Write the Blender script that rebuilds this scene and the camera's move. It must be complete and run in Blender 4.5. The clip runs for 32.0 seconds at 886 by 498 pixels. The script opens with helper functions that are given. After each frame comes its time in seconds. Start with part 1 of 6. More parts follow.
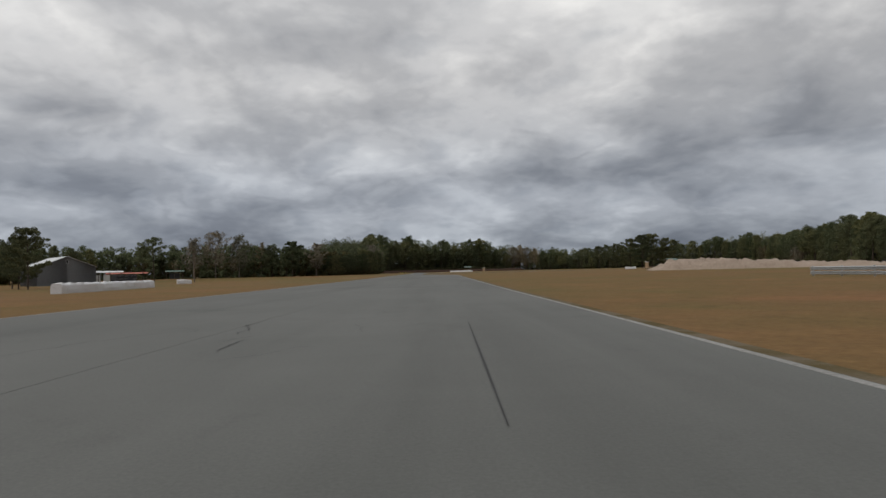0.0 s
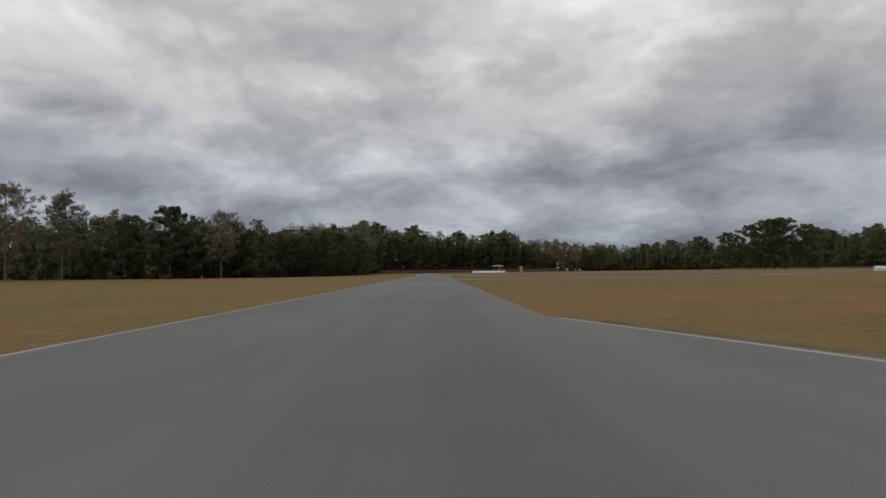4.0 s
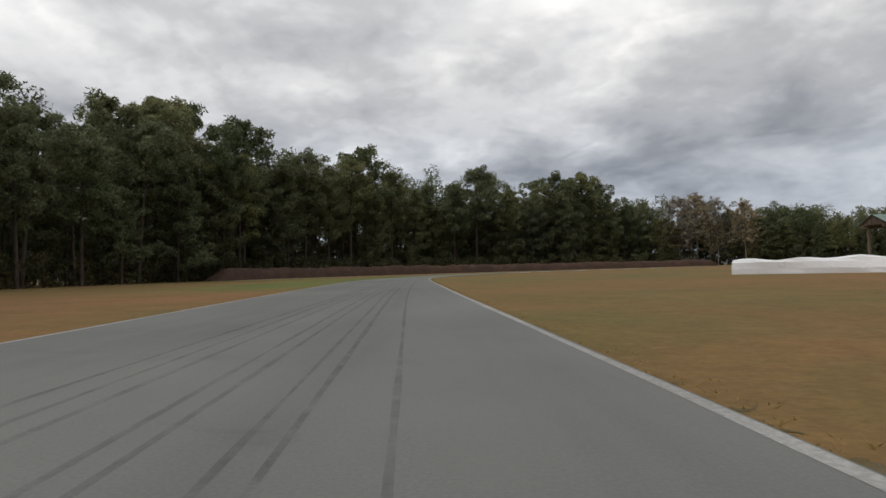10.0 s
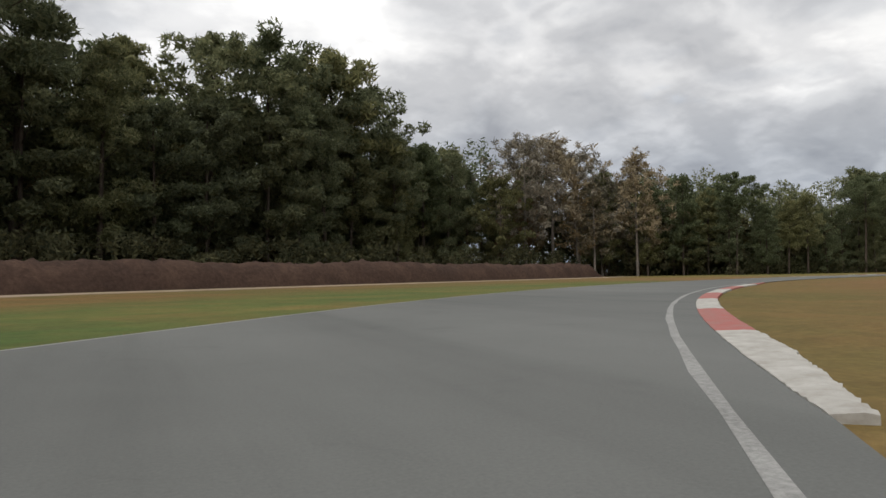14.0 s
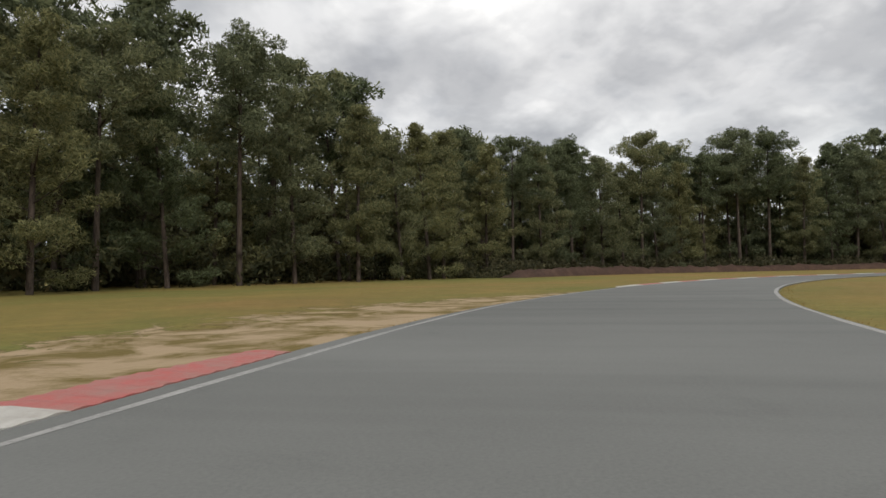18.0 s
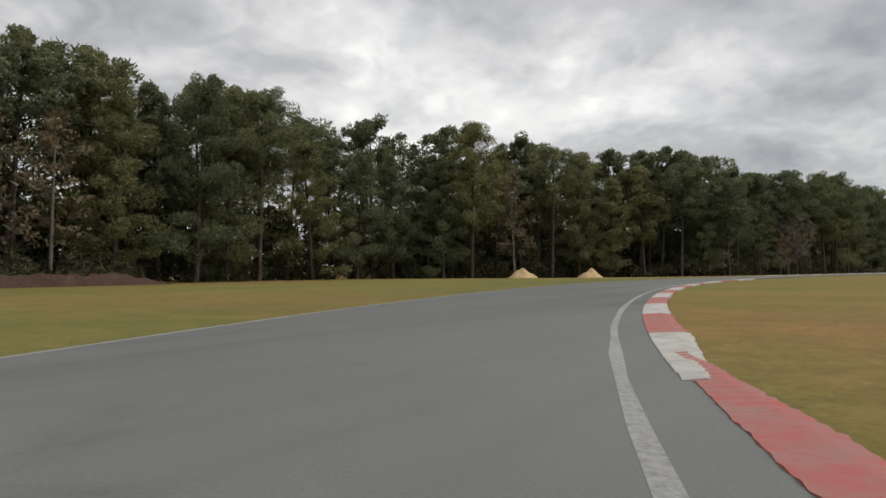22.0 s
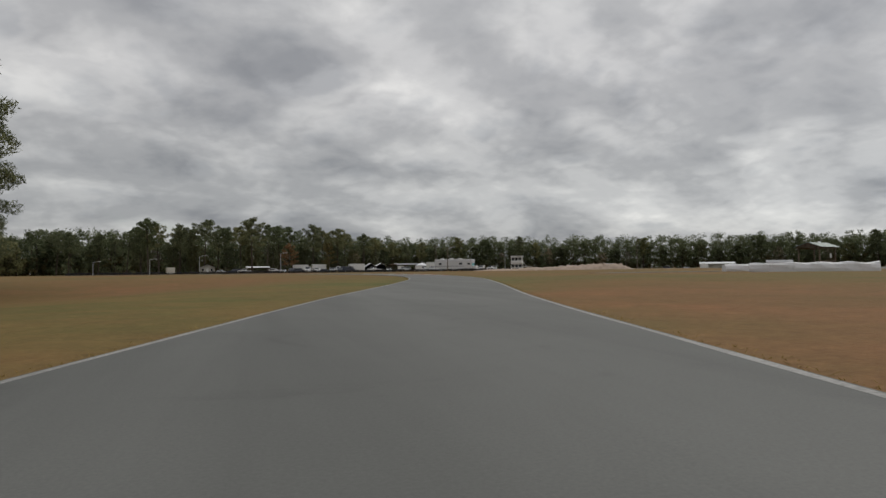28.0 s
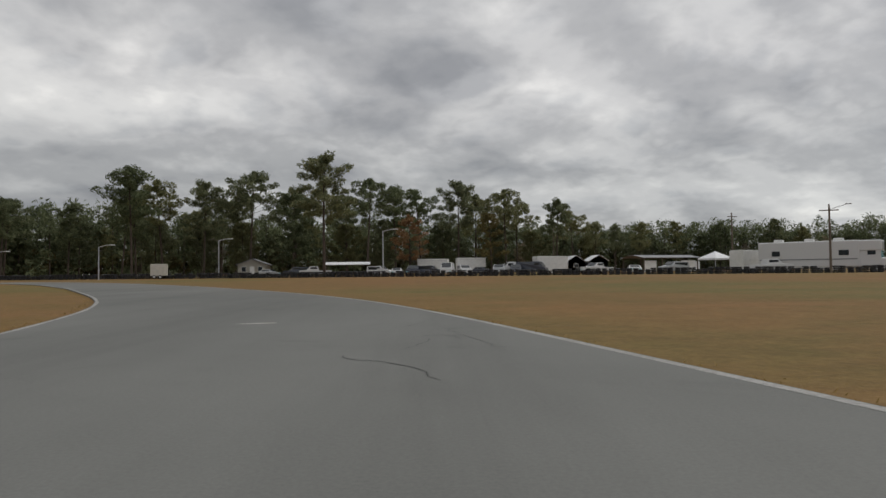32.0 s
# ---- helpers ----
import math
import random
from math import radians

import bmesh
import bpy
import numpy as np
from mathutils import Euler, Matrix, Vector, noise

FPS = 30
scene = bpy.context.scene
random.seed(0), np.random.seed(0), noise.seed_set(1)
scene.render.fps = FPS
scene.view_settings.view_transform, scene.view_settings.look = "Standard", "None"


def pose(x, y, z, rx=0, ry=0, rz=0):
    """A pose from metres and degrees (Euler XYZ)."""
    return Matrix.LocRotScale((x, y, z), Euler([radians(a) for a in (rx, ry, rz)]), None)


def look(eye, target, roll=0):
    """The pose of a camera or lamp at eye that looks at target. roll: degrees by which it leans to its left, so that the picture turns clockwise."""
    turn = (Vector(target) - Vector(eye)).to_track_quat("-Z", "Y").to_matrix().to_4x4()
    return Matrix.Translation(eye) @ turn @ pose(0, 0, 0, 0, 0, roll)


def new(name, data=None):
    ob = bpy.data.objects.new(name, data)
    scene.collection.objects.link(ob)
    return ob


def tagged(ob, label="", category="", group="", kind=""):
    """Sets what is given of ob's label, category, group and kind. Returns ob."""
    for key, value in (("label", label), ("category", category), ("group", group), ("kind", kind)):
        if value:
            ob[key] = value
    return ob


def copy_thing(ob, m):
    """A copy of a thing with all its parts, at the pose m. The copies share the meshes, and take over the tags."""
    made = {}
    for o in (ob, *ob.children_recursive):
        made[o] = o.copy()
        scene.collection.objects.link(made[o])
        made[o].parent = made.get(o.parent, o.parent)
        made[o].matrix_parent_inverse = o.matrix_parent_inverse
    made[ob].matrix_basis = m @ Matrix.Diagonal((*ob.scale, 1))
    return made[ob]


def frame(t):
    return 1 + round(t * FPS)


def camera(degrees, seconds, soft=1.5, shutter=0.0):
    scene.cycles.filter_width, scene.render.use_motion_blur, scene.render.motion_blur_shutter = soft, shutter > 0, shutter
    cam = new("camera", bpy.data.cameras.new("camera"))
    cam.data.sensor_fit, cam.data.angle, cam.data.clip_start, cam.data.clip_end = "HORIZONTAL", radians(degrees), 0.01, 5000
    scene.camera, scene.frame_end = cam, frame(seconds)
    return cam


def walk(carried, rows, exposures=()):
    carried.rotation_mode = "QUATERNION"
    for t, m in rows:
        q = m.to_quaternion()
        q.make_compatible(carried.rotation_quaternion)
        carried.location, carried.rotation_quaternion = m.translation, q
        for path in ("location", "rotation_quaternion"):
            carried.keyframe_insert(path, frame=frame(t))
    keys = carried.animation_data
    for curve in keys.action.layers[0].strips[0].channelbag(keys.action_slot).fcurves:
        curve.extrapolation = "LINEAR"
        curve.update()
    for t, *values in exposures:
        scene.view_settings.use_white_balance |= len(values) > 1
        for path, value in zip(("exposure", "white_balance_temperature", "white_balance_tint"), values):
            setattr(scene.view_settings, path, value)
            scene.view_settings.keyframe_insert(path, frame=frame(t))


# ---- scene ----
# ---- the camera and its walk ----
cam = camera(69.16, 32.0)
PATH = [
    (0, -0.000, 0.001, 0.53, 0.002, 1.984, 1.306),
    (0.5, -0.567, 11.000, 0.53, 0.292, 1.977, 1.198),
    (1, -1.188, 22.710, 0.53, 0.565, 1.990, 1.150),
    (1.5, -1.835, 35.196, 0.53, 0.823, 2.008, 1.090),
    (2, -2.360, 48.430, 0.53, 0.956, 2.021, 0.953),
    (2.5, -2.971, 62.155, 0.53, 1.012, 2.037, 0.784),
    (3, -3.838, 76.066, 0.53, 0.952, 2.040, 0.628),
    (3.5, -4.438, 90.191, 0.53, 0.739, 2.036, 0.672),
    (4, -4.841, 104.287, 0.53, 0.563, 2.035, 0.688),
    (4.5, -5.067, 118.464, 0.53, 0.419, 2.036, 0.681),
    (5, -5.239, 133.371, 0.53, 0.301, 2.039, 0.693),
    (5.5, -5.476, 149.660, 0.53, 0.198, 2.039, 0.762),
    (6, -5.799, 167.439, 0.53, 0.110, 2.036, 0.897),
    (6.5, -6.063, 186.245, 0.53, 0.087, 2.040, 1.002),
    (7, -6.410, 205.694, 0.53, 0.041, 1.964, 1.085),
    (7.5, -7.361, 225.272, 0.53, -0.107, 1.980, 1.168),
    (8, -8.238, 244.667, 0.53, -0.350, 1.915, 1.210),
    (8.5, -8.973, 263.560, 0.53, -0.518, 1.885, 1.198),
    (9, -9.735, 281.704, 0.53, -0.729, 1.849, 1.141),
    (9.5, -10.396, 298.973, 0.53, -0.939, 1.864, 1.257),
    (10, -10.692, 315.161, 0.53, -1.081, 1.911, 1.491),
    (10.5, -11.247, 330.153, 0.53, -1.508, 1.946, 1.720),
    (11, -11.687, 343.852, 0.53, -2.578, 1.983, 1.634),
    (11.5, -11.683, 356.298, 0.53, -4.380, 2.002, 1.439),
    (12, -10.488, 367.802, 0.53, -6.752, 2.015, 1.319),
    (12.5, -7.875, 378.755, 0.53, -9.471, 2.052, 1.230),
    (13, -3.764, 389.375, 0.53, -12.641, 2.112, 0.944),
    (13.5, 1.718, 399.660, 0.53, -17.058, 2.136, 0.905),
    (14, 8.656, 409.398, 0.53, -25.711, 2.282, 0.817),
    (14.5, 16.980, 418.113, 0.53, -33.499, 2.143, 0.935),
    (15, 26.218, 425.385, 0.53, -40.775, 2.073, 0.995),
    (15.5, 36.290, 431.227, 0.53, -47.523, 2.064, 1.004),
    (16, 46.723, 435.718, 0.53, -53.656, 2.075, 0.999),
    (16.5, 57.041, 438.934, 0.53, -59.084, 2.064, 1.017),
    (17, 67.167, 440.889, 0.53, -63.795, 2.025, 1.064),
    (17.5, 77.003, 441.968, 0.53, -70.364, 2.061, 1.013),
    (18, 86.422, 442.000, 0.53, -78.848, 2.068, 0.990),
    (18.5, 95.458, 441.006, 0.53, -87.746, 2.090, 0.914),
    (19, 104.230, 438.754, 0.53, -97.040, 2.078, 0.713),
    (19.5, 112.653, 434.737, 0.53, -106.147, 2.094, 0.557),
    (20, 120.674, 429.219, 0.53, -114.819, 2.152, 0.673),
    (20.5, 127.783, 421.903, 0.53, -121.727, 2.140, 0.788),
    (21, 134.687, 414.221, 0.53, -129.000, 2.099, 0.645),
    (21.5, 140.661, 405.548, 0.53, -135.977, 2.089, 0.632),
    (22, 145.518, 395.922, 0.53, -144.463, 2.091, 0.641),
    (22.5, 149.100, 385.409, 0.53, -151.327, 2.122, 0.609),
    (23, 151.543, 374.250, 0.53, -158.424, 2.181, 0.541),
    (23.5, 152.707, 362.502, 0.53, -164.318, 2.242, 0.594),
    (24, 152.590, 350.237, 0.53, -170.848, 2.192, 0.324),
    (24.5, 150.969, 337.578, 0.53, -175.600, 2.161, 0.157),
    (25, 148.089, 324.567, 0.53, -179.390, 2.150, 0.046),
    (25.5, 143.885, 311.268, 0.53, -183.036, 2.166, -0.083),
    (26, 138.519, 297.866, 0.53, -186.302, 2.163, 0.059),
    (26.5, 133.051, 284.326, 0.53, -189.142, 2.122, 0.292),
    (27, 128.305, 270.513, 0.53, -191.554, 2.036, 0.467),
    (27.5, 124.223, 256.475, 0.53, -193.516, 1.915, 0.589),
    (28, 120.465, 242.494, 0.53, -194.887, 1.801, 0.682),
    (28.5, 116.690, 228.852, 0.53, -195.529, 1.741, 0.771),
    (29, 112.839, 215.596, 0.53, -195.418, 1.743, 0.861),
    (29.5, 109.997, 202.307, 0.53, -194.634, 1.737, 0.977),
    (30, 108.353, 189.006, 0.53, -193.181, 1.742, 1.060),
    (30.5, 107.854, 175.796, 0.53, -191.082, 1.808, 0.985),
    (31, 108.376, 162.736, 0.53, -188.361, 1.858, 0.965),
    (31.5, 110.372, 149.860, 0.53, -185.552, 1.942, 0.831),
    (32, 113.404, 136.996, 0.53, -181.697, 1.988, 0.667),
]
walk(cam, [(t, pose(x, y, z, 90 + p, r, w)) for t, x, y, z, w, p, r in PATH],
     exposures=[(0, -0.15), (6, -0.1), (10, 0.18), (13, 0.36), (17, 0.48), (20, 0.5), (22, 0.36), (25, 0.18), (29, -0.08), (32, 0.0)])

# ---- world, sun and sky ----
SUN_ELEVATION, SUN_ROTATION = radians(38), radians(-120)
world = bpy.data.worlds.new("overcast_sky")
scene.world = world
world.use_nodes = True
wt = world.node_tree
wt.nodes.clear()


def wnode(kind, **values):
    n = wt.nodes.new(kind)
    for key, value in values.items():
        n.inputs[key].default_value = value
    return n


def wmath(op, a, b=None):
    n = wt.nodes.new("ShaderNodeMath")
    n.operation = op
    for i, v in enumerate((a, b)):
        if v is None:
            continue
        if isinstance(v, (int, float)):
            n.inputs[i].default_value = v
        else:
            wt.links.new(v, n.inputs[i])
    return n.outputs[0]


def wramp(value, stops, smooth=True):
    n = wt.nodes.new("ShaderNodeValToRGB")
    n.color_ramp.interpolation = "EASE" if smooth else "LINEAR"
    while len(n.color_ramp.elements) < len(stops):
        n.color_ramp.elements.new(0.5)
    for e, (p, c) in zip(n.color_ramp.elements, stops):
        e.position, e.color = p, (*c, 1)
    wt.links.new(value, n.inputs[0])
    return n.outputs[0]


def wmix(kind, fac, a, b):
    n = wt.nodes.new("ShaderNodeMix")
    n.data_type, n.blend_type = "RGBA", kind
    for socket, v in ((n.inputs[0], fac), (n.inputs[6], a), (n.inputs[7], b)):
        if isinstance(v, (int, float)):
            socket.default_value = v
        elif isinstance(v, tuple):
            socket.default_value = (*v, 1)
        else:
            wt.links.new(v, socket)
    return n.outputs[2]


coord = wt.nodes.new("ShaderNodeTexCoord")
sep = wt.nodes.new("ShaderNodeSeparateXYZ")
wt.links.new(coord.outputs["Generated"], sep.inputs[0])
up = wmath("MAXIMUM", sep.outputs[2], 0.0)
deep = wmath("ADD", up, 0.34)
flat = wt.nodes.new("ShaderNodeCombineXYZ")
wt.links.new(wmath("DIVIDE", sep.outputs[0], deep), flat.inputs[0])
wt.links.new(wmath("DIVIDE", sep.outputs[1], deep), flat.inputs[1])


def clouds(scale, detail, rough, warp, shift, stretch=(1, 1, 1)):
    m = wt.nodes.new("ShaderNodeMapping")
    m.inputs["Location"].default_value = shift
    m.inputs["Scale"].default_value = stretch
    wt.links.new(flat.outputs[0], m.inputs[0])
    n = wnode("ShaderNodeTexNoise", Scale=scale, Detail=detail, Roughness=rough, Distortion=warp)
    wt.links.new(m.outputs[0], n.inputs["Vector"])
    return n.outputs[0]


def heaps(dx, dy):
    """How thick the cloud is, looked up a little way off towards the sun."""
    large = clouds(1.1, 4.0, 0.48, 0.1, (2.3 + dx, 0.4 + dy, 0.0))
    small = clouds(3.7, 6.0, 0.5, 0.12, (7.1 + dx, 3.3 + dy, 0.0))
    return wmath("ADD", wmath("MULTIPLY", large, 0.55), wmath("MULTIPLY", small, 0.45))


density = heaps(0.0, 0.0)
relief = wmath("SUBTRACT", density, heaps(-0.07, -0.045))
puffs = clouds(1.7, 8.0, 0.56, 0.25, (7.1, 3.3, 0.0), (0.9, 1.0, 1.0))
gaps = clouds(0.3, 4.0, 0.5, 0.2, (11.0, 5.0, 0.0))
cloud = wramp(density, [(0.4, (0.82, 0.815, 0.8)), (0.47, (0.64, 0.64, 0.64)), (0.53, (0.47, 0.475, 0.485)), (0.61, (0.33, 0.34, 0.36))])
edges = wramp(wmath("ADD", 0.5, wmath("MULTIPLY", relief, 4.2)), [(0.1, (0.72, 0.735, 0.76)), (0.5, (1.0, 1.0, 1.0)), (0.9, (1.4, 1.385, 1.35))])
cloud = wmix("MULTIPLY", 1.0, cloud, edges)
# an overcast sky is about three times as bright overhead as at its rim
high = [(0.3, (0.97, 0.97, 0.98)), (0.6, (1.25, 1.25, 1.25)), (1.0, (1.5, 1.5, 1.5))]
rise_north = wramp(up, [(0.0, (0.46, 0.51, 0.58)), (0.1, (0.62, 0.665, 0.74))] + high)
rise_south = wramp(up, [(0.0, (0.82, 0.82, 0.8)), (0.1, (0.84, 0.855, 0.86))] + high)
southward = wmath("ADD", 0.5, wmath("MULTIPLY", sep.outputs[1], -0.6))
rise = wmix("MIX", southward, rise_north, rise_south)
cloud = wmix("MULTIPLY", 1.0, cloud, rise)
# thinner and brighter towards the west and north
glow = wmath("ADD", 1.0, wmath("ADD", wmath("MULTIPLY", sep.outputs[0], -0.12), wmath("MULTIPLY", sep.outputs[1], 0.05)))
cloud = wmix("MULTIPLY", 1.0, cloud, glow)
sky = wt.nodes.new("ShaderNodeTexSky")
sky.sky_type, sky.sun_disc = "NISHITA", False
sky.sun_elevation, sky.sun_rotation = SUN_ELEVATION, SUN_ROTATION
sky.altitude, sky.air_density, sky.dust_density = 20, 1.0, 1.6
blue = wmix("MULTIPLY", 1.0, sky.outputs[0], (0.1, 0.1, 0.1))
open_sky = wramp(wmath("MULTIPLY", gaps, puffs), [(0.375, (0, 0, 0)), (0.47, (0.6, 0.6, 0.6))])
shade = wmix("MIX", open_sky, cloud, blue)
back = wnode("ShaderNodeBackground", Strength=1.0)
wt.links.new(shade, back.inputs[0])
wt.links.new(back.outputs[0], wt.nodes.new("ShaderNodeOutputWorld").inputs[0])

sun = new("sun", bpy.data.lights.new("sun", "SUN"))
sun.data.energy, sun.data.angle, sun.data.color = 0.9, radians(18), (1.0, 0.96, 0.9)
sun.matrix_world = look((0, 0, 100), (-100 * math.cos(SUN_ELEVATION) * math.sin(SUN_ROTATION), -100 * math.cos(SUN_ELEVATION) * math.cos(SUN_ROTATION), 100 - 100 * math.sin(SUN_ELEVATION)))


# ---- materials ----
def material(name, build, rough=0.8, metal=0.0, bump=0.0, bump_scale=8.0, spec=0.5, coat=0.0):
    """A principled material. build(k) returns the colour socket or a colour, from a small node kit k."""
    m = bpy.data.materials.new(name)
    m.use_nodes = True
    t = m.node_tree
    b = t.nodes["Principled BSDF"]
    b.inputs["Roughness"].default_value, b.inputs["Metallic"].default_value = rough, metal
    b.inputs["Specular IOR Level"].default_value = spec
    b.inputs["Coat Weight"].default_value = coat
    k = Kit(t)
    c = build(k) if callable(build) else build
    k.feed(b.inputs["Base Color"], c)
    if bump:
        n = t.nodes.new("ShaderNodeBump")
        n.inputs["Strength"].default_value, n.inputs["Distance"].default_value = bump, 0.05
        t.links.new(k.noise(bump_scale, 6, 0.65), n.inputs["Height"])
        t.links.new(n.outputs[0], b.inputs["Normal"])
    return m


class Kit:
    """Short names for the nodes that the materials are made of."""

    def __init__(self, tree):
        self.t = tree
        self.where = tree.nodes.new("ShaderNodeTexCoord").outputs["Object"]

    def feed(self, socket, v):
        if isinstance(v, (int, float)):
            socket.default_value = v
        elif isinstance(v, tuple):
            socket.default_value = (*v, 1) if len(v) == 3 else v
        else:
            self.t.links.new(v, socket)

    def noise(self, scale, detail=3, rough=0.55, warp=0.0, stretch=None):
        n = self.t.nodes.new("ShaderNodeTexNoise")
        n.inputs["Scale"].default_value, n.inputs["Detail"].default_value = scale, detail
        n.inputs["Roughness"].default_value, n.inputs["Distortion"].default_value = rough, warp
        v = self.where
        if stretch:
            m = self.t.nodes.new("ShaderNodeMapping")
            m.inputs["Scale"].default_value = stretch
            self.t.links.new(v, m.inputs[0])
            v = m.outputs[0]
        self.t.links.new(v, n.inputs["Vector"])
        return n.outputs[0]

    def ramp(self, value, *stops):
        n = self.t.nodes.new("ShaderNodeValToRGB")
        while len(n.color_ramp.elements) < len(stops):
            n.color_ramp.elements.new(0.5)
        for e, (p, c) in zip(n.color_ramp.elements, stops):
            c = (c, c, c) if isinstance(c, (int, float)) else c
            e.position, e.color = p, (*c, 1)
        self.t.links.new(value, n.inputs[0])
        return n.outputs[0]

    def mix(self, fac, a, b, kind="MIX"):
        n = self.t.nodes.new("ShaderNodeMix")
        n.data_type, n.blend_type = "RGBA", kind
        self.feed(n.inputs[0], fac), self.feed(n.inputs[6], a), self.feed(n.inputs[7], b)
        return n.outputs[2]

    def each(self):
        return self.t.nodes.new("ShaderNodeObjectInfo").outputs["Random"]

    def island(self):
        return self.t.nodes.new("ShaderNodeNewGeometry").outputs["Random Per Island"]


def grain(c, amount=0.25, scale=6.0, fine=60.0):
    """A colour with stains at one scale and grain at another."""
    dark, light = tuple(v * (1 - amount) for v in c), tuple(min(1.0, v * (1 + amount)) for v in c)

    def build(k):
        broad = k.ramp(k.noise(scale, 4), (0.3, dark), (0.7, light))
        return k.mix(0.35, broad, k.ramp(k.noise(fine, 3), (0.35, dark), (0.65, light)))
    return build


def ragged(m, middle=0.65, scale=4.0):
    """Let a strip break up raggedly towards its outer edge, by its own "edge" attribute."""
    k = Kit(m.node_tree)
    a = m.node_tree.nodes.new("ShaderNodeAttribute")
    a.attribute_name = "edge"
    sum_ = m.node_tree.nodes.new("ShaderNodeMath")
    sum_.operation = "MULTIPLY_ADD"
    k.feed(sum_.inputs[0], k.noise(scale, 8, 0.72, 0.4))
    sum_.inputs[1].default_value = 0.5
    third = m.node_tree.nodes.new("ShaderNodeMath")
    third.operation = "MULTIPLY"
    k.feed(third.inputs[0], a.outputs["Fac"])
    third.inputs[1].default_value = 0.25
    k.feed(sum_.inputs[2], third.outputs[0])
    edge = 0.25 + 0.25 * middle
    k.feed(m.node_tree.nodes["Principled BSDF"].inputs["Alpha"], k.ramp(sum_.outputs[0], (edge - 0.006, 1.0), (edge + 0.006, 0.0)))
    return m


def grass_colour(k):
    """Brown dormant grass on the southern fields, yellower and greener towards the north-eastern turns."""
    brown = k.ramp(k.noise(0.035, 5, 0.62, 0.6), (0.36, (0.178, 0.1, 0.045)), (0.5, (0.16, 0.102, 0.041)), (0.6, (0.132, 0.104, 0.039)), (0.7, (0.116, 0.102, 0.037)))
    olive = k.ramp(k.noise(0.045, 5, 0.62, 0.6), (0.34, (0.2, 0.128, 0.048)), (0.48, (0.178, 0.137, 0.043)), (0.62, (0.142, 0.135, 0.04)), (0.72, (0.105, 0.124, 0.036)))
    s = k.t.nodes.new("ShaderNodeSeparateXYZ")
    k.feed(s.inputs[0], k.where)
    sides = []
    for axis, lo, hi in ((1, 290.0, 350.0), (0, 35.0, 85.0)):
        n = k.t.nodes.new("ShaderNodeMapRange")
        n.inputs["From Min"].default_value, n.inputs["From Max"].default_value = lo, hi
        k.feed(n.inputs["Value"], s.outputs[axis])
        sides.append(n.outputs[0])
    corner = k.t.nodes.new("ShaderNodeMath")
    corner.operation = "MULTIPLY"
    k.feed(corner.inputs[0], sides[0]), k.feed(corner.inputs[1], sides[1])
    broad = k.mix(corner.outputs[0], brown, olive)
    lawn = k.ramp(k.noise(0.22, 6, 0.62, 0.6), (0.33, (0.15, 0.128, 0.042)), (0.5, (0.105, 0.12, 0.036)), (0.65, (0.075, 0.106, 0.032)))
    verge = k.t.nodes.new("ShaderNodeAttribute")
    verge.attribute_name = "green"
    spread = k.t.nodes.new("ShaderNodeMath")
    spread.operation, spread.use_clamp = "MULTIPLY", True
    k.feed(spread.inputs[0], verge.outputs["Fac"])
    k.feed(spread.inputs[1], k.ramp(k.noise(0.6, 6, 0.66, 0.5), (0.3, 0.55), (0.65, 1.25)))
    broad = k.mix(spread.outputs[0], broad, lawn)
    patches = k.ramp(k.noise(0.35, 7, 0.66, 0.8), (0.33, (1.26, 1.12, 1.12)), (0.5, (1.04, 1.03, 1.0)), (0.7, (0.82, 0.96, 0.84)))
    clumps = k.ramp(k.noise(2.4, 6, 0.7, 0.5), (0.32, 0.82), (0.55, 1.0), (0.72, 1.2))
    fine = k.ramp(k.noise(16.0, 6, 0.72), (0.3, 0.72), (0.7, 1.22))
    return k.mix(0.85, k.mix(0.8, k.mix(0.85, broad, patches, "MULTIPLY"), clumps, "MULTIPLY"), fine, "MULTIPLY")


def asphalt_colour(k):
    broad = k.ramp(k.noise(0.1, 6, 0.62, 0.4), (0.33, (0.106, 0.108, 0.101)), (0.66, (0.142, 0.144, 0.135)))
    along = k.ramp(k.noise(0.5, 5, 0.6, 0.5, (1.6, 0.1, 1.0)), (0.34, 0.84), (0.52, 1.0), (0.72, 1.08))
    stains = k.ramp(k.noise(0.9, 7, 0.7, 0.8), (0.28, 0.8), (0.42, 1.0), (0.75, 1.05))
    fine = k.ramp(k.noise(60.0, 4, 0.8), (0.3, 0.86), (0.7, 1.12))
    return k.mix(1.0, k.mix(0.8, k.mix(1.0, broad, along, "MULTIPLY"), stains, "MULTIPLY"), fine, "MULTIPLY")


def leaf_colour(dark, light):
    def build(k):
        c = k.ramp(k.island(), (0.0, dark), (1.0, light))
        tint = k.ramp(k.each(), (0.0, (0.72, 0.78, 0.7)), (0.5, (1.0, 1.0, 1.0)), (1.0, (1.3, 1.16, 0.92)))
        return k.mix(1.0, c, tint, "MULTIPLY")
    return build


def leafy(name, dark, light, rough=0.75, spec=0.2, through_light=0.38):
    """Leaves that pass part of the light."""
    m = material(name, leaf_colour(dark, light), rough, spec=spec)
    t = m.node_tree
    b, out = t.nodes["Principled BSDF"], t.nodes["Material Output"]
    thin = t.nodes.new("ShaderNodeBsdfTranslucent")
    t.links.new(b.inputs["Base Color"].links[0].from_socket, thin.inputs[0])
    both = t.nodes.new("ShaderNodeMixShader")
    both.inputs[0].default_value = through_light
    t.links.new(b.outputs[0], both.inputs[1])
    t.links.new(thin.outputs[0], both.inputs[2])
    t.links.new(both.outputs[0], out.inputs[0])
    return m


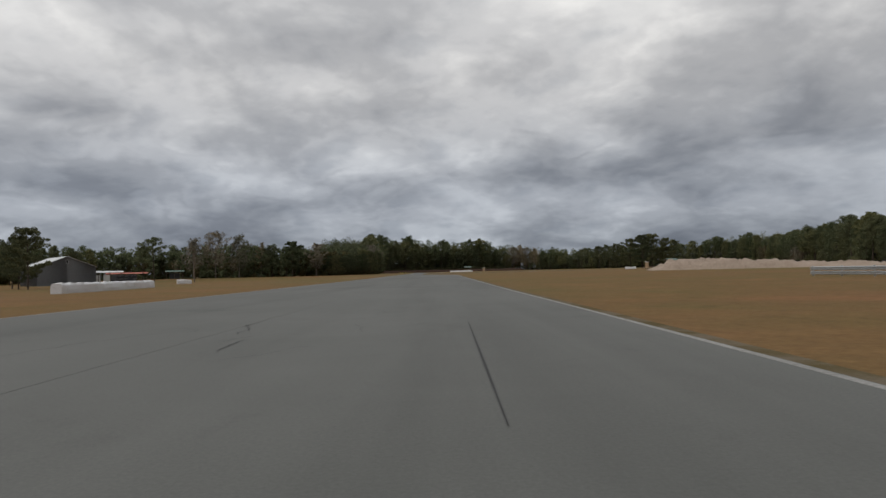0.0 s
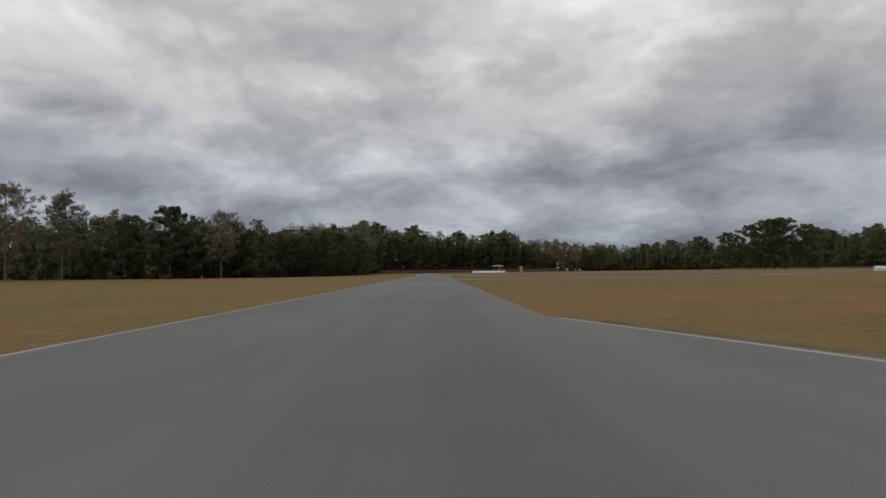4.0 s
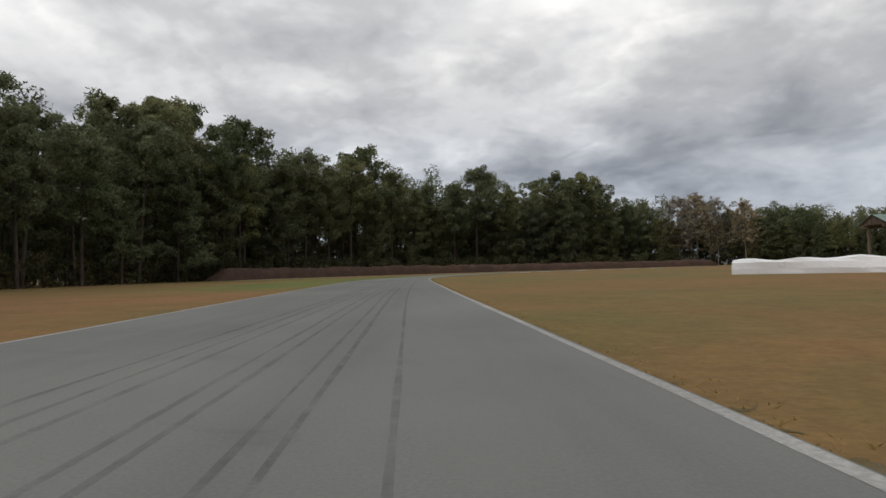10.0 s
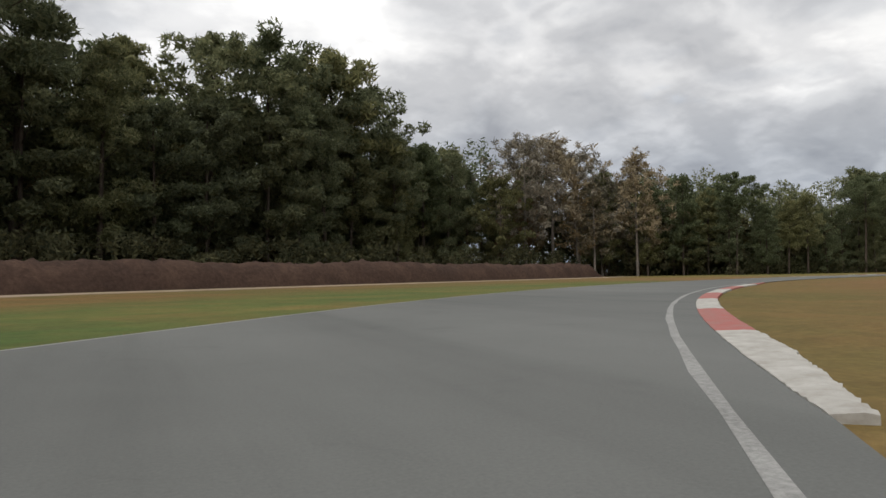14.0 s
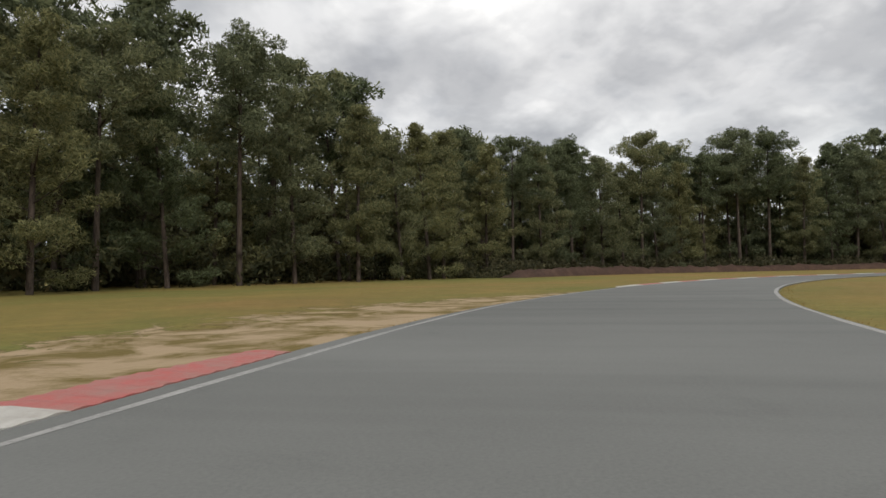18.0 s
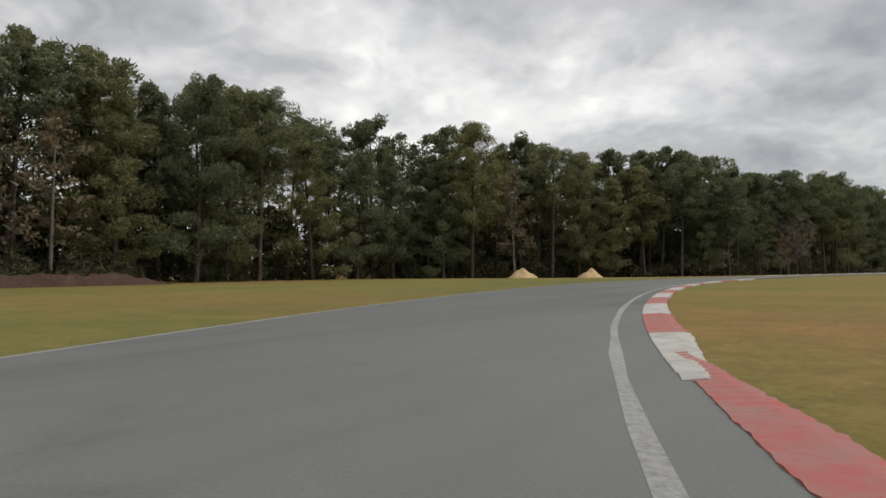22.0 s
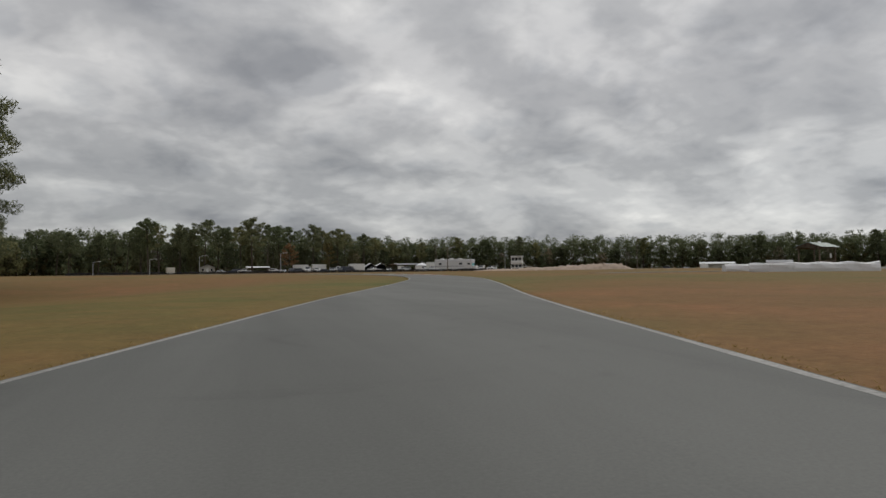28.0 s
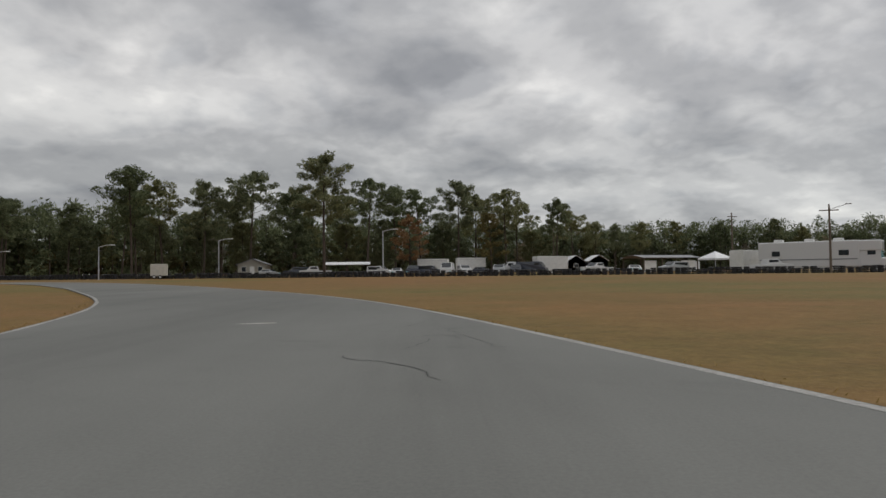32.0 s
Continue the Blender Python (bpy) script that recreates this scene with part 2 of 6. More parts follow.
GRASS = material("dry_grass", grass_colour, 0.95, bump=0.3, bump_scale=22.0, spec=0.12)
ASPHALT = material("old_asphalt", asphalt_colour, 0.85, bump=0.04, bump_scale=110.0, spec=0.3)
TAR = material("tar_seam", grain((0.018, 0.018, 0.018), 0.4, 3, 30), 0.7, bump=0.3, bump_scale=20)
RUBBER_MARK = material("tyre_rubber_on_asphalt", grain((0.035, 0.035, 0.036), 0.3, 2, 30), 0.8)
rub = Kit(RUBBER_MARK.node_tree)
rub.feed(RUBBER_MARK.node_tree.nodes["Principled BSDF"].inputs["Alpha"], rub.ramp(rub.noise(2.6, 8, 0.75, 0.5), (0.34, 0.0), (0.7, 0.33)))
LINE_WHITE = material("worn_white_line", lambda k: k.mix(0.5, k.ramp(k.noise(1.1, 6, 0.7, 0.3), (0.35, (0.17, 0.168, 0.158)), (0.62, (0.3, 0.295, 0.28))), k.ramp(k.noise(28.0, 5, 0.75), (0.38, (0.14, 0.14, 0.132)), (0.6, (0.36, 0.352, 0.335)))), 0.8, bump=0.15, bump_scale=40)
KERB_RED = material("worn_red_kerb_paint", lambda k: k.mix(k.ramp(k.noise(4.0, 7, 0.7), (0.36, 0.0), (0.72, 0.9)), (0.36, 0.085, 0.075), (0.25, 0.17, 0.14)), 0.75, bump=0.3, bump_scale=25)
KERB_WHITE = material("worn_white_kerb_paint", lambda k: k.mix(k.ramp(k.noise(4.0, 7, 0.7), (0.36, 0.0), (0.72, 0.9)), (0.46, 0.445, 0.41), (0.26, 0.235, 0.2)), 0.75, bump=0.3, bump_scale=25)
SAND = material("pale_sand", lambda k: k.mix(0.5, k.ramp(k.noise(0.5, 6, 0.65), (0.35, (0.25, 0.185, 0.14)), (0.65, (0.4, 0.32, 0.26))), k.ramp(k.noise(5.0, 6, 0.7), (0.3, (0.2, 0.15, 0.11)), (0.7, (0.46, 0.38, 0.31)))), 0.95, bump=1.0, bump_scale=2.0, spec=0.1)
BARE_SAND = material("trodden_sand", lambda k: k.mix(k.ramp(k.noise(1.1, 7, 0.68, 0.5), (0.42, 0.0), (0.56, 1.0)), (0.14, 0.105, 0.037), (0.32, 0.24, 0.15)), 0.95, bump=0.6, bump_scale=8.0, spec=0.1)
GRAVEL = material("earth_and_gravel", lambda k: k.mix(k.ramp(k.noise(1.6, 7, 0.68, 0.5), (0.4, 0.0), (0.6, 1.0)), (0.1, 0.077, 0.032), (0.16, 0.13, 0.09)), 0.95, bump=0.7, bump_scale=14.0, spec=0.1)
RED_EARTH = material("red_clay_earth", lambda k: k.mix(0.5, k.ramp(k.noise(0.5, 7, 0.7, 0.5), (0.33, (0.034, 0.021, 0.017)), (0.5, (0.062, 0.036, 0.027)), (0.68, (0.115, 0.07, 0.05))), k.ramp(k.noise(5.0, 6, 0.72), (0.3, (0.03, 0.02, 0.016)), (0.7, (0.115, 0.075, 0.056)))), 0.95, bump=1.0, bump_scale=2.2, spec=0.1)
ragged(BARE_SAND, 0.75, 2.0), ragged(GRAVEL, 0.55, 5.0)
BARK = material("pine_bark", lambda k: k.ramp(k.noise(5.0, 6, 0.7, 0.2, (1, 1, 0.25)), (0.35, (0.035, 0.027, 0.022)), (0.65, (0.115, 0.09, 0.073))), 0.95, bump=0.8, bump_scale=6.0, spec=0.1)
GREY_BARK = material("grey_bark", grain((0.16, 0.14, 0.12), 0.35, 3, 14), 0.95, bump=0.5, bump_scale=8, spec=0.1)
PINE = leafy("pine_needles", (0.074, 0.089, 0.052), (0.235, 0.25, 0.138), through_light=0.45)
OAK = leafy("dark_oak_leaves", (0.053, 0.064, 0.039), (0.168, 0.178, 0.098), through_light=0.45)
RUST = leafy("rust_brown_leaves", (0.13, 0.082, 0.05), (0.25, 0.165, 0.105), 0.8)
YELLOW = leafy("ochre_leaves", (0.1, 0.077, 0.033), (0.21, 0.165, 0.07), 0.8)
TAN_LEAF = leafy("dry_tan_leaves", (0.13, 0.108, 0.07), (0.26, 0.215, 0.145), 0.85, 0.1)
TWIG = material("bare_twigs", leaf_colour((0.14, 0.125, 0.1), (0.27, 0.243, 0.19)), 0.9, spec=0.1)
BRUSH = leafy("undergrowth_leaves", (0.036, 0.04, 0.024), (0.135, 0.122, 0.064), 0.85, 0.15)
BLADE = leafy("grass_blades", (0.17, 0.13, 0.045), (0.3, 0.22, 0.1), 0.9, 0.12, 0.5)
WRAP = material("white_plastic_wrap", lambda k: k.mix(k.ramp(k.noise(2.2, 6, 0.7), (0.55, 0.0), (0.75, 0.7)), (0.62, 0.62, 0.63), (0.36, 0.35, 0.34)), 0.45, bump=0.7, bump_scale=2.5)
TYRE = material("tyre_rubber", grain((0.02, 0.02, 0.021), 0.35, 4, 30), 0.75, bump=0.2, bump_scale=25)
STEEL = material("galvanised_steel", grain((0.5, 0.51, 0.52), 0.15, 4, 40), 0.42, metal=0.85)
GREY_METAL = material("grey_metal_siding", grain((0.2, 0.205, 0.215), 0.12, 2, 30), 0.55, spec=0.4)
WHITE_METAL = material("white_metal_roof", grain((0.6, 0.61, 0.62), 0.12, 2, 30), 0.5)
WHITE_PAINT = material("off_white_paint", grain((0.62, 0.62, 0.6), 0.12, 3, 30), 0.55)
CREAM = material("cream_siding", grain((0.5, 0.48, 0.42), 0.14, 3, 30), 0.6)
GREEN_ROOF = material("green_metal_roof", grain((0.1, 0.155, 0.13), 0.2, 2, 30), 0.5)
RED_ROOF = material("faded_red_roof", grain((0.4, 0.12, 0.08), 0.25, 2, 30), 0.7)
TAN = material("tan_plastic", grain((0.36, 0.24, 0.14), 0.12, 3, 30), 0.55)
WOOD = material("weathered_wood", lambda k: k.ramp(k.noise(3.0, 6, 0.7, 0.3, (1, 1, 0.12)), (0.35, (0.08, 0.06, 0.045)), (0.65, (0.2, 0.16, 0.12))), 0.9, bump=0.4, bump_scale=8)
DARK = material("dark_opening", grain((0.015, 0.015, 0.017), 0.2, 4, 30), 0.7)
GLASS = material("dark_window_glass", grain((0.03, 0.035, 0.04), 0.1, 4, 30), 0.08)
PALE_GLASS = material("blue_tinted_glass", grain((0.2, 0.4, 0.42), 0.1, 4, 30), 0.08)
CAR_WHITE = material("white_car_paint", (0.55, 0.55, 0.55), 0.25, coat=0.6)
CAR_SILVER = material("silver_car_paint", (0.35, 0.36, 0.37), 0.3, metal=0.4, coat=0.6)
CAR_DARK = material("dark_car_paint", (0.03, 0.035, 0.05), 0.25, coat=0.6)
CAR_RED = material("red_car_paint", (0.3, 0.03, 0.03), 0.25, coat=0.6)
YELLOW_PAINT = material("yellow_paint", grain((0.62, 0.56, 0.08), 0.12, 6, 60), 0.6)
WHITE_DIGIT = material("pale_yellow_paint", grain((0.66, 0.63, 0.4), 0.12, 6, 60), 0.6)
BLACK_BOARD = material("black_board", grain((0.025, 0.027, 0.022), 0.3, 6, 60), 0.7)
FABRIC = material("white_canopy_fabric", grain((0.68, 0.68, 0.69), 0.1, 3, 30), 0.8)


# ---- mesh helpers ----
def mesh_from(name, verts, faces, mats, smooth=False, index=None):
    me = bpy.data.meshes.new(name)
    me.from_pydata([tuple(v) for v in verts], [], [tuple(f) for f in faces])
    for m in (mats if isinstance(mats, (list, tuple)) else [mats]):
        me.materials.append(m)
    if index is not None:
        me.polygons.foreach_set("material_index", index)
    if smooth:
        me.polygons.foreach_set("use_smooth", [True] * len(me.polygons))
    me.update()
    return me


def part(name, bm, mat, parent, label="", smooth=False, m=None):
    """One mesh object under a thing or a part."""
    me = bpy.data.meshes.new(name)
    bm.to_mesh(me)
    bm.free()
    me.materials.append(mat)
    if smooth:
        me.polygons.foreach_set("use_smooth", [True] * len(me.polygons))
    ob = new(name, me)
    ob.parent = parent
    if m is not None:
        ob.matrix_basis = m
    return tagged(ob, label)


def piece(name, me, parent, m=None, label=""):
    """One more object on a mesh that others share."""
    ob = new(name, me)
    ob.parent = parent
    if m is not None:
        ob.matrix_basis = m
    return tagged(ob, label)


def thing(name, m, label, category, group="", kind=""):
    ob = new(name)
    ob.empty_display_size = 0.2
    ob.matrix_basis = m
    return tagged(ob, label, category, group, kind)


def box(bm, sx, sy, sz, x=0, y=0, z=0, bevel=0.0, turn=0.0, tilt=0.0):
    """A box of that size whose base stands at z."""
    r = bmesh.ops.create_cube(bm, size=1.0)
    vs = r["verts"]
    bmesh.ops.scale(bm, vec=(sx, sy, sz), verts=vs)
    if bevel:
        es = list({e for v in vs for e in v.link_edges})
        g = bmesh.ops.bevel(bm, geom=es, offset=bevel, segments=2, affect="EDGES", profile=0.6)
        vs = g["verts"]
    bmesh.ops.transform(bm, matrix=pose(x, y, z + sz / 2, tilt, 0, turn), verts=vs)
    return vs


def tube(bm, a, b, r0, r1=None, sides=8, cap=True):
    """A tapered rod from a to b."""
    a, b = Vector(a), Vector(b)
    q = (b - a).to_track_quat("Z", "Y").to_matrix().to_4x4()
    g = bmesh.ops.create_cone(bm, cap_ends=cap, segments=sides, radius1=r0, radius2=r0 if r1 is None else r1, depth=(b - a).length)
    bmesh.ops.transform(bm, matrix=Matrix.Translation((a + b) / 2) @ q, verts=g["verts"])
    return g["verts"]


def wheel_mesh(name, radius, width, mat):
    bm = bmesh.new()
    tube(bm, (-width / 2, 0, 0), (width / 2, 0, 0), radius, sides=20)
    bmesh.ops.bevel(bm, geom=[e for e in bm.edges if e.is_boundary or abs(e.calc_face_angle(0)) > 1.0], offset=radius * 0.16, segments=2, affect="EDGES")
    me = bpy.data.meshes.new(name)
    bm.to_mesh(me)
    bm.free()
    me.materials.append(mat)
    return me


def spline(points, step):
    """A smooth line through the points, sampled about every step metres."""
    p = np.array(points, float)
    p = np.vstack([2 * p[0] - p[1], p, 2 * p[-1] - p[-2]])
    out = []
    for i in range(1, len(p) - 2):
        n = max(2, int(np.linalg.norm(p[i + 1][:2] - p[i][:2]) / step))
        for u in np.arange(n) / n:
            a, b, c, d = p[i - 1], p[i], p[i + 1], p[i + 2]
            out.append(0.5 * (2 * b + (c - a) * u + (2 * a - 5 * b + 4 * c - d) * u * u + (3 * b - a - 3 * c + d) * u ** 3))
    out.append(p[-2])
    return np.array(out)


# ---- the track: centre line and width ----
OUTWARD = [
    (-4.1, -90), (-4.2, 0), (-4.5, 45), (-4.9, 70), (-5.5, 92), (-5.9, 115), (-6.33, 137.87), (-6.74, 159.86),
    (-7.22, 181.86), (-7.54, 203.83), (-8.53, 225.79), (-9.45, 247.78), (-10.27, 269.76), (-11.20, 291.75), (-11.81, 313.75), (-12.70, 335.72),
    (-13.15, 357.87), (-11.54, 370.66), (-9.31, 379.91), (-4.92, 391.30), (0.90, 402.07), (8.15, 411.98), (16.75, 420.73), (26.71, 427.91), (37.60, 433.41),
    (49.03, 437.55), (60.79, 440.31), (72.72, 441.83), (84.74, 442.0), (96.68, 440.96), (108.15, 437.37), (118.8, 431.6),
]
HOMEWARD = [
    (127.76, 423.5), (135.77, 414.39), (142.83, 404.5), (148.46, 393.61), (152.29, 381.97), (154.44, 369.89), (154.44, 357.68), (152.66, 345.64),
    (149.1, 334.1), (146.0, 322.6), (142.25, 311.35), (138.15, 300.1), (133.92, 288.86), (130.01, 277.47), (126.61, 265.95), (123.56, 254.34),
    (120.67, 242.69), (117.71, 231.05), (114.28, 219.56), (111.14, 207.99), (108.90, 196.19), (107.84, 184.22), (107.74, 172.21), (108.66, 160.25),
    (110.72, 148.43), (113.50, 136.76), (116.8, 125.30), (122.8, 114.2), (129.6, 103.6), (137.5, 93.2), (147.0, 84.5), (168.0, 75.0),
]
CENTRE = OUTWARD + HOMEWARD
WIDTH = [
    4.2, 4.2, 4.2, 4.2, 4.2, 4.2, 4.18, 4.1,
    4.15, 4.1, 4.17, 4.23, 4.27, 4.41, 4.59, 4.86,
    4.85, 4.4, 4.62, 4.72, 4.86, 4.97, 5.08, 5.02, 4.79,
    4.56, 4.38, 4.48, 3.9, 4.21, 4.07, 4.1, 4.1,
    4.18, 4.2, 4.0, 4.25, 4.45, 4.4, 4.2, 4.3,
    4.41, 4.23, 4.05, 4.08, 4.1, 4.06, 4.03, 4.01,
    3.98, 4.02, 4.12, 4.18, 4.25, 4.29, 4.33, 4.45,
    4.57, 4.62, 4.8, 4.8, 4.8, 4.8, 4.8,
]
TRACK = spline([(x, y, w) for (x, y), w in zip(CENTRE, WIDTH)], 1.0)
AHEAD = np.gradient(TRACK[:, :2], axis=0)
AHEAD /= np.linalg.norm(AHEAD, axis=1)[:, None]
RIGHT = np.stack([AHEAD[:, 1], -AHEAD[:, 0]], 1)


def beside(i, off):
    """The place off metres to the right of the centre line at sample i, and the heading there."""
    return TRACK[i, :2] + RIGHT[i] * off


def nearest(x, y):
    return int(np.argmin((TRACK[:, 0] - x) ** 2 + (TRACK[:, 1] - y) ** 2))


def ribbon(name, i0, i1, inner, outer, z0, z1, mat, parent=None, wave=0.0, stride=1, thick=0.0):
    """A strip along the track between two offsets (functions of the sample), as one mesh."""
    rng = np.random.default_rng(abs(i0 * 31 + i1))
    ids = list(range(i0, i1 + 1, stride))
    v, f = [], []
    for i in ids:
        a, b = beside(i, inner(i) + rng.normal(0, wave)), beside(i, outer(i) + rng.normal(0, wave))
        v += [(a[0], a[1], z0), (b[0], b[1], z1)]
    for n in range(len(ids) - 1):
        f.append((2 * n, 2 * n + 1, 2 * n + 3, 2 * n + 2))
    up = np.cross(np.subtract(v[1], v[0]), np.subtract(v[2], v[0]))[2] > 0
    if not up:
        f = [q[::-1] for q in f]
    if thick:
        k = len(v)
        v += [(x, y, z - thick) for x, y, z in v]
        for n in range(len(ids) - 1):
            f += [(2 * n, 2 * n + 2, k + 2 * n + 2, k + 2 * n), (2 * n + 1, k + 2 * n + 1, k + 2 * n + 3, 2 * n + 3)]
        f += [(0, k, k + 1, 1), (k - 2, k - 1, 2 * k - 1, 2 * k - 2)]
    me = mesh_from(name, v, f, mat)
    if not thick:
        me.attributes.new("edge", "FLOAT", "POINT").data.foreach_set("value", [float(n % 2) for n in range(len(v))])
    ob = new(name, me)
    ob.parent = parent
    return ob


half = lambda i: TRACK[i, 2] / 2
END = len(TRACK) - 1
# kerbs: side (-1 left, 1 right), where they begin and end, block length, whether the first is red, width, paved strip inside them
KERBS = [
    (-1, (-9.9, 203), (-11.3, 238), 3.1, 1, 0.36, 0.1), (1, (-3.6, 394.1), (5.6, 408.8), 3.4, 1, 0.4, 0.09), (1, (8.6, 412.5), (31, 429), 3.5, 0, 0.34, 0.32), (-1, (62.5, 443), (92, 444.8), 1.7, 0, 0.42, 0.16),
    (-1, (106, 440.8), (140.6, 408), 2.25, 0, 0.34, 0.12), (1, (138.9, 410.6), (148.9, 392.6), 2.86, 1, 0.28, 0.3), (1, (148.5, 393.5), (154.4, 369.9), 2.43, 0, 0.32, 0.25), (1, (154.4, 369.7), (154.4, 357), 3.6, 0, 0.32, 0.2),
    (-1, (152.1, 342.7), (142.7, 311.2), 1.9, 0, 0.27, 0.04), (1, (108.08, 188.2), (107, 150), 2.57, 1, 0.36, 0.2),
]
SHOULDER = {-1: np.full(END + 1, 0.015), 1: np.full(END + 1, 0.015)}
for side, a, b, *_, strip in KERBS:
    i0, i1 = nearest(*a), nearest(*b)
    for i in range(max(0, i0 - 8), min(END, i1 + 8) + 1):
        SHOULDER[side][i] = max(SHOULDER[side][i], strip * min(1.0, 1 - max(i0 - i, i - i1) / 8.0))
outer = lambda i, side: side * (half(i) + SHOULDER[side][i])

# one sheet of ground to the horizon, sinking a little west of the straight and below the east wood
def ease(u):
    u = min(1.0, max(0.0, u))
    return u * u * (3 - 2 * u)


HOME_X, HOME_Y = [c[0] for c in HOMEWARD[26:3:-1]], [c[1] for c in HOMEWARD[26:3:-1]]


def ground_z(x, y):
    off = (x - np.interp(y, HOME_Y, HOME_X)) * 0.95
    swale = 0.85 * ease((off - 5) / 18) * ease((350 - y) / 45) * ease((y - 185) / 30)
    return -0.03 - swale - 0.75 * ease((-9 - x) / 30) * ease((205 - y) / 40) * ease((y + 160) / 60)


xs = np.r_[np.linspace(-2600, -240, 9), np.arange(-220, -60, 5.0), np.arange(-60, 201, 2.5), np.arange(205, 261, 5.0), np.linspace(280, 2600, 9)]
ys = np.r_[np.linspace(-2600, -200, 9), np.arange(-180, 561, 2.5), np.linspace(580, 2600, 9)]
n = len(xs)
gv = [(x, y, ground_z(x, y)) for y in ys for x in xs]
gf = [(j * n + i, j * n + i + 1, (j + 1) * n + i + 1, (j + 1) * n + i) for j in range(len(ys) - 1) for i in range(n - 1)]
ground_mesh = mesh_from("ground", gv, gf, GRASS, smooth=True)
# the mown verges stay greener than the field: stretches of the track, side, reach and strength
VERGES = [
    ((-6, 120), (-7.4, 196), 1, 4.0, 0.5), ((-7.4, 196), (-12, 325), 1, 3.0, 0.12), ((-6, 120), (-12, 325), -1, 3.0, 0.35), ((-13.2, 334), (46, 437), -1, 8.5, 1.0), ((46, 437), (126, 425), -1, 5.0, 0.3),
    ((-12, 350), (140, 410), 1, 4.0, 0.25), ((126, 425), (153, 352), -1, 6.0, 0.35), ((153, 352), (118, 232), -1, 2.8, 0.45), ((118, 232), (116, 128), 1, 2.2, 0.35), ((122, 245), (108, 192), -1, 8.0, 0.45),
]
spots = np.array(gv)[:, :2]
green = np.zeros(len(spots))
for a, b, side, reach, strength in VERGES:
    i0, i1 = nearest(*a), nearest(*b)
    near_ = (spots[:, 0] > TRACK[i0:i1, 0].min() - 15) & (spots[:, 0] < TRACK[i0:i1, 0].max() + 15) & (spots[:, 1] > TRACK[i0:i1, 1].min() - 15) & (spots[:, 1] < TRACK[i0:i1, 1].max() + 15)
    for q in np.nonzero(near_)[0]:
        k = i0 + int(np.argmin((TRACK[i0:i1, 0] - spots[q, 0]) ** 2 + (TRACK[i0:i1, 1] - spots[q, 1]) ** 2))
        off = float(np.dot(spots[q] - TRACK[k, :2], RIGHT[k])) * side - TRACK[k, 2] / 2
        ends = ease(min(k - i0, i1 - 1 - k) / 14.0)
        if off > -4 and abs(np.dot(spots[q] - TRACK[k, :2], AHEAD[k])) < 3:
            green[q] = max(green[q], strength * ends * (1 - ease((off - reach * 0.45) / (reach * 0.75))))
ground_mesh.attributes.new("green", "FLOAT", "POINT").data.foreach_set("value", green)
ground = tagged(new("ground", ground_mesh), "flat mown field of dry brown and olive grass", "grass", kind="structure")

road = ribbon("road", 0, END, lambda i: outer(i, -1), lambda i: outer(i, 1), 0.0, 0.0, ASPHALT, thick=0.06)
tagged(road, "grey worn asphalt race track with seams and tyre marks", "road", kind="structure")

# the wide paved apron beside the straight, and the side road into the infield
av = [(-2.3, -90, -0.0015), (2.0, -90, -0.0015), (2.0, -20, -0.0015), (1.8, 20, -0.0015), (1.9, 60, -0.0015), (1.9, 90, -0.0015), (0.6, 99, -0.0015), (-1.4, 105.5, -0.0015), (-4.1, 113, -0.0015), (-4.6, 113, -0.0015), (-3.9, 60, -0.0015), (-3.0, 0, -0.0015)]


def slab(name, outline, z, mat):
    """A flat paved sheet with sides that go into the ground."""
    n = len(outline)
    v = [(x, y, z) for x, y in outline] + [(x, y, -0.06) for x, y in outline]
    return new(name, mesh_from(name, v, [tuple(range(n))] + [(k, (k + 1) % n, n + (k + 1) % n, n + k) for k in range(n)], mat))


apron = tagged(slab("apron", [q[:2] for q in av], -0.0015, ASPHALT), "wide grey asphalt apron with cracks and tyre marks", "road", kind="structure")
MOUTH = [(-5.24, 198.3), (-5.2, 196.6), (-4.83, 195.56), (-4.16, 194.27), (-3.71, 193.69), (-2.7, 192.6), (-1.4, 191.4)]
tagged(slab("side_road_mouth", [(-5.7, 198.3)] + MOUTH + [(1.0, 188.0), (4.0, 183.0), (4.0, 178.2), (0.0, 178.9), (-3.5, 179.4), (-5.2, 178.6), (-5.9, 177.0)], -0.0015, ASPHALT), "grey cracked asphalt where the side road joins the track", "road", kind="structure")


def lane(name, points, width, z, mat, label):
    p = spline(points, 1.5)
    t = np.gradient(p, axis=0)
    t /= np.linalg.norm(t, axis=1)[:, None]
    r = np.stack([t[:, 1], -t[:, 0]], 1)
    w = width if callable(width) else (lambda u: width)
    v = []
    for i, q in enumerate(p):
        h = w(i / (len(p) - 1)) / 2
        v += [(*(q - r[i] * h), z), (*(q + r[i] * h), z)]
    f = [(2 * i, 2 * i + 1, 2 * i + 3, 2 * i + 2) for i in range(len(p) - 1)]
    n = len(v)
    v += [(a, b, -0.06) for a, b, _ in v]
    f += [(2 * i + e, 2 * i + 2 + e, n + 2 * i + 2 + e, n + 2 * i + e) for i in range(len(p) - 1) for e in (0, 1)]
    return tagged(new(name, mesh_from(name, v, f, mat)), label, "road", kind="structure")


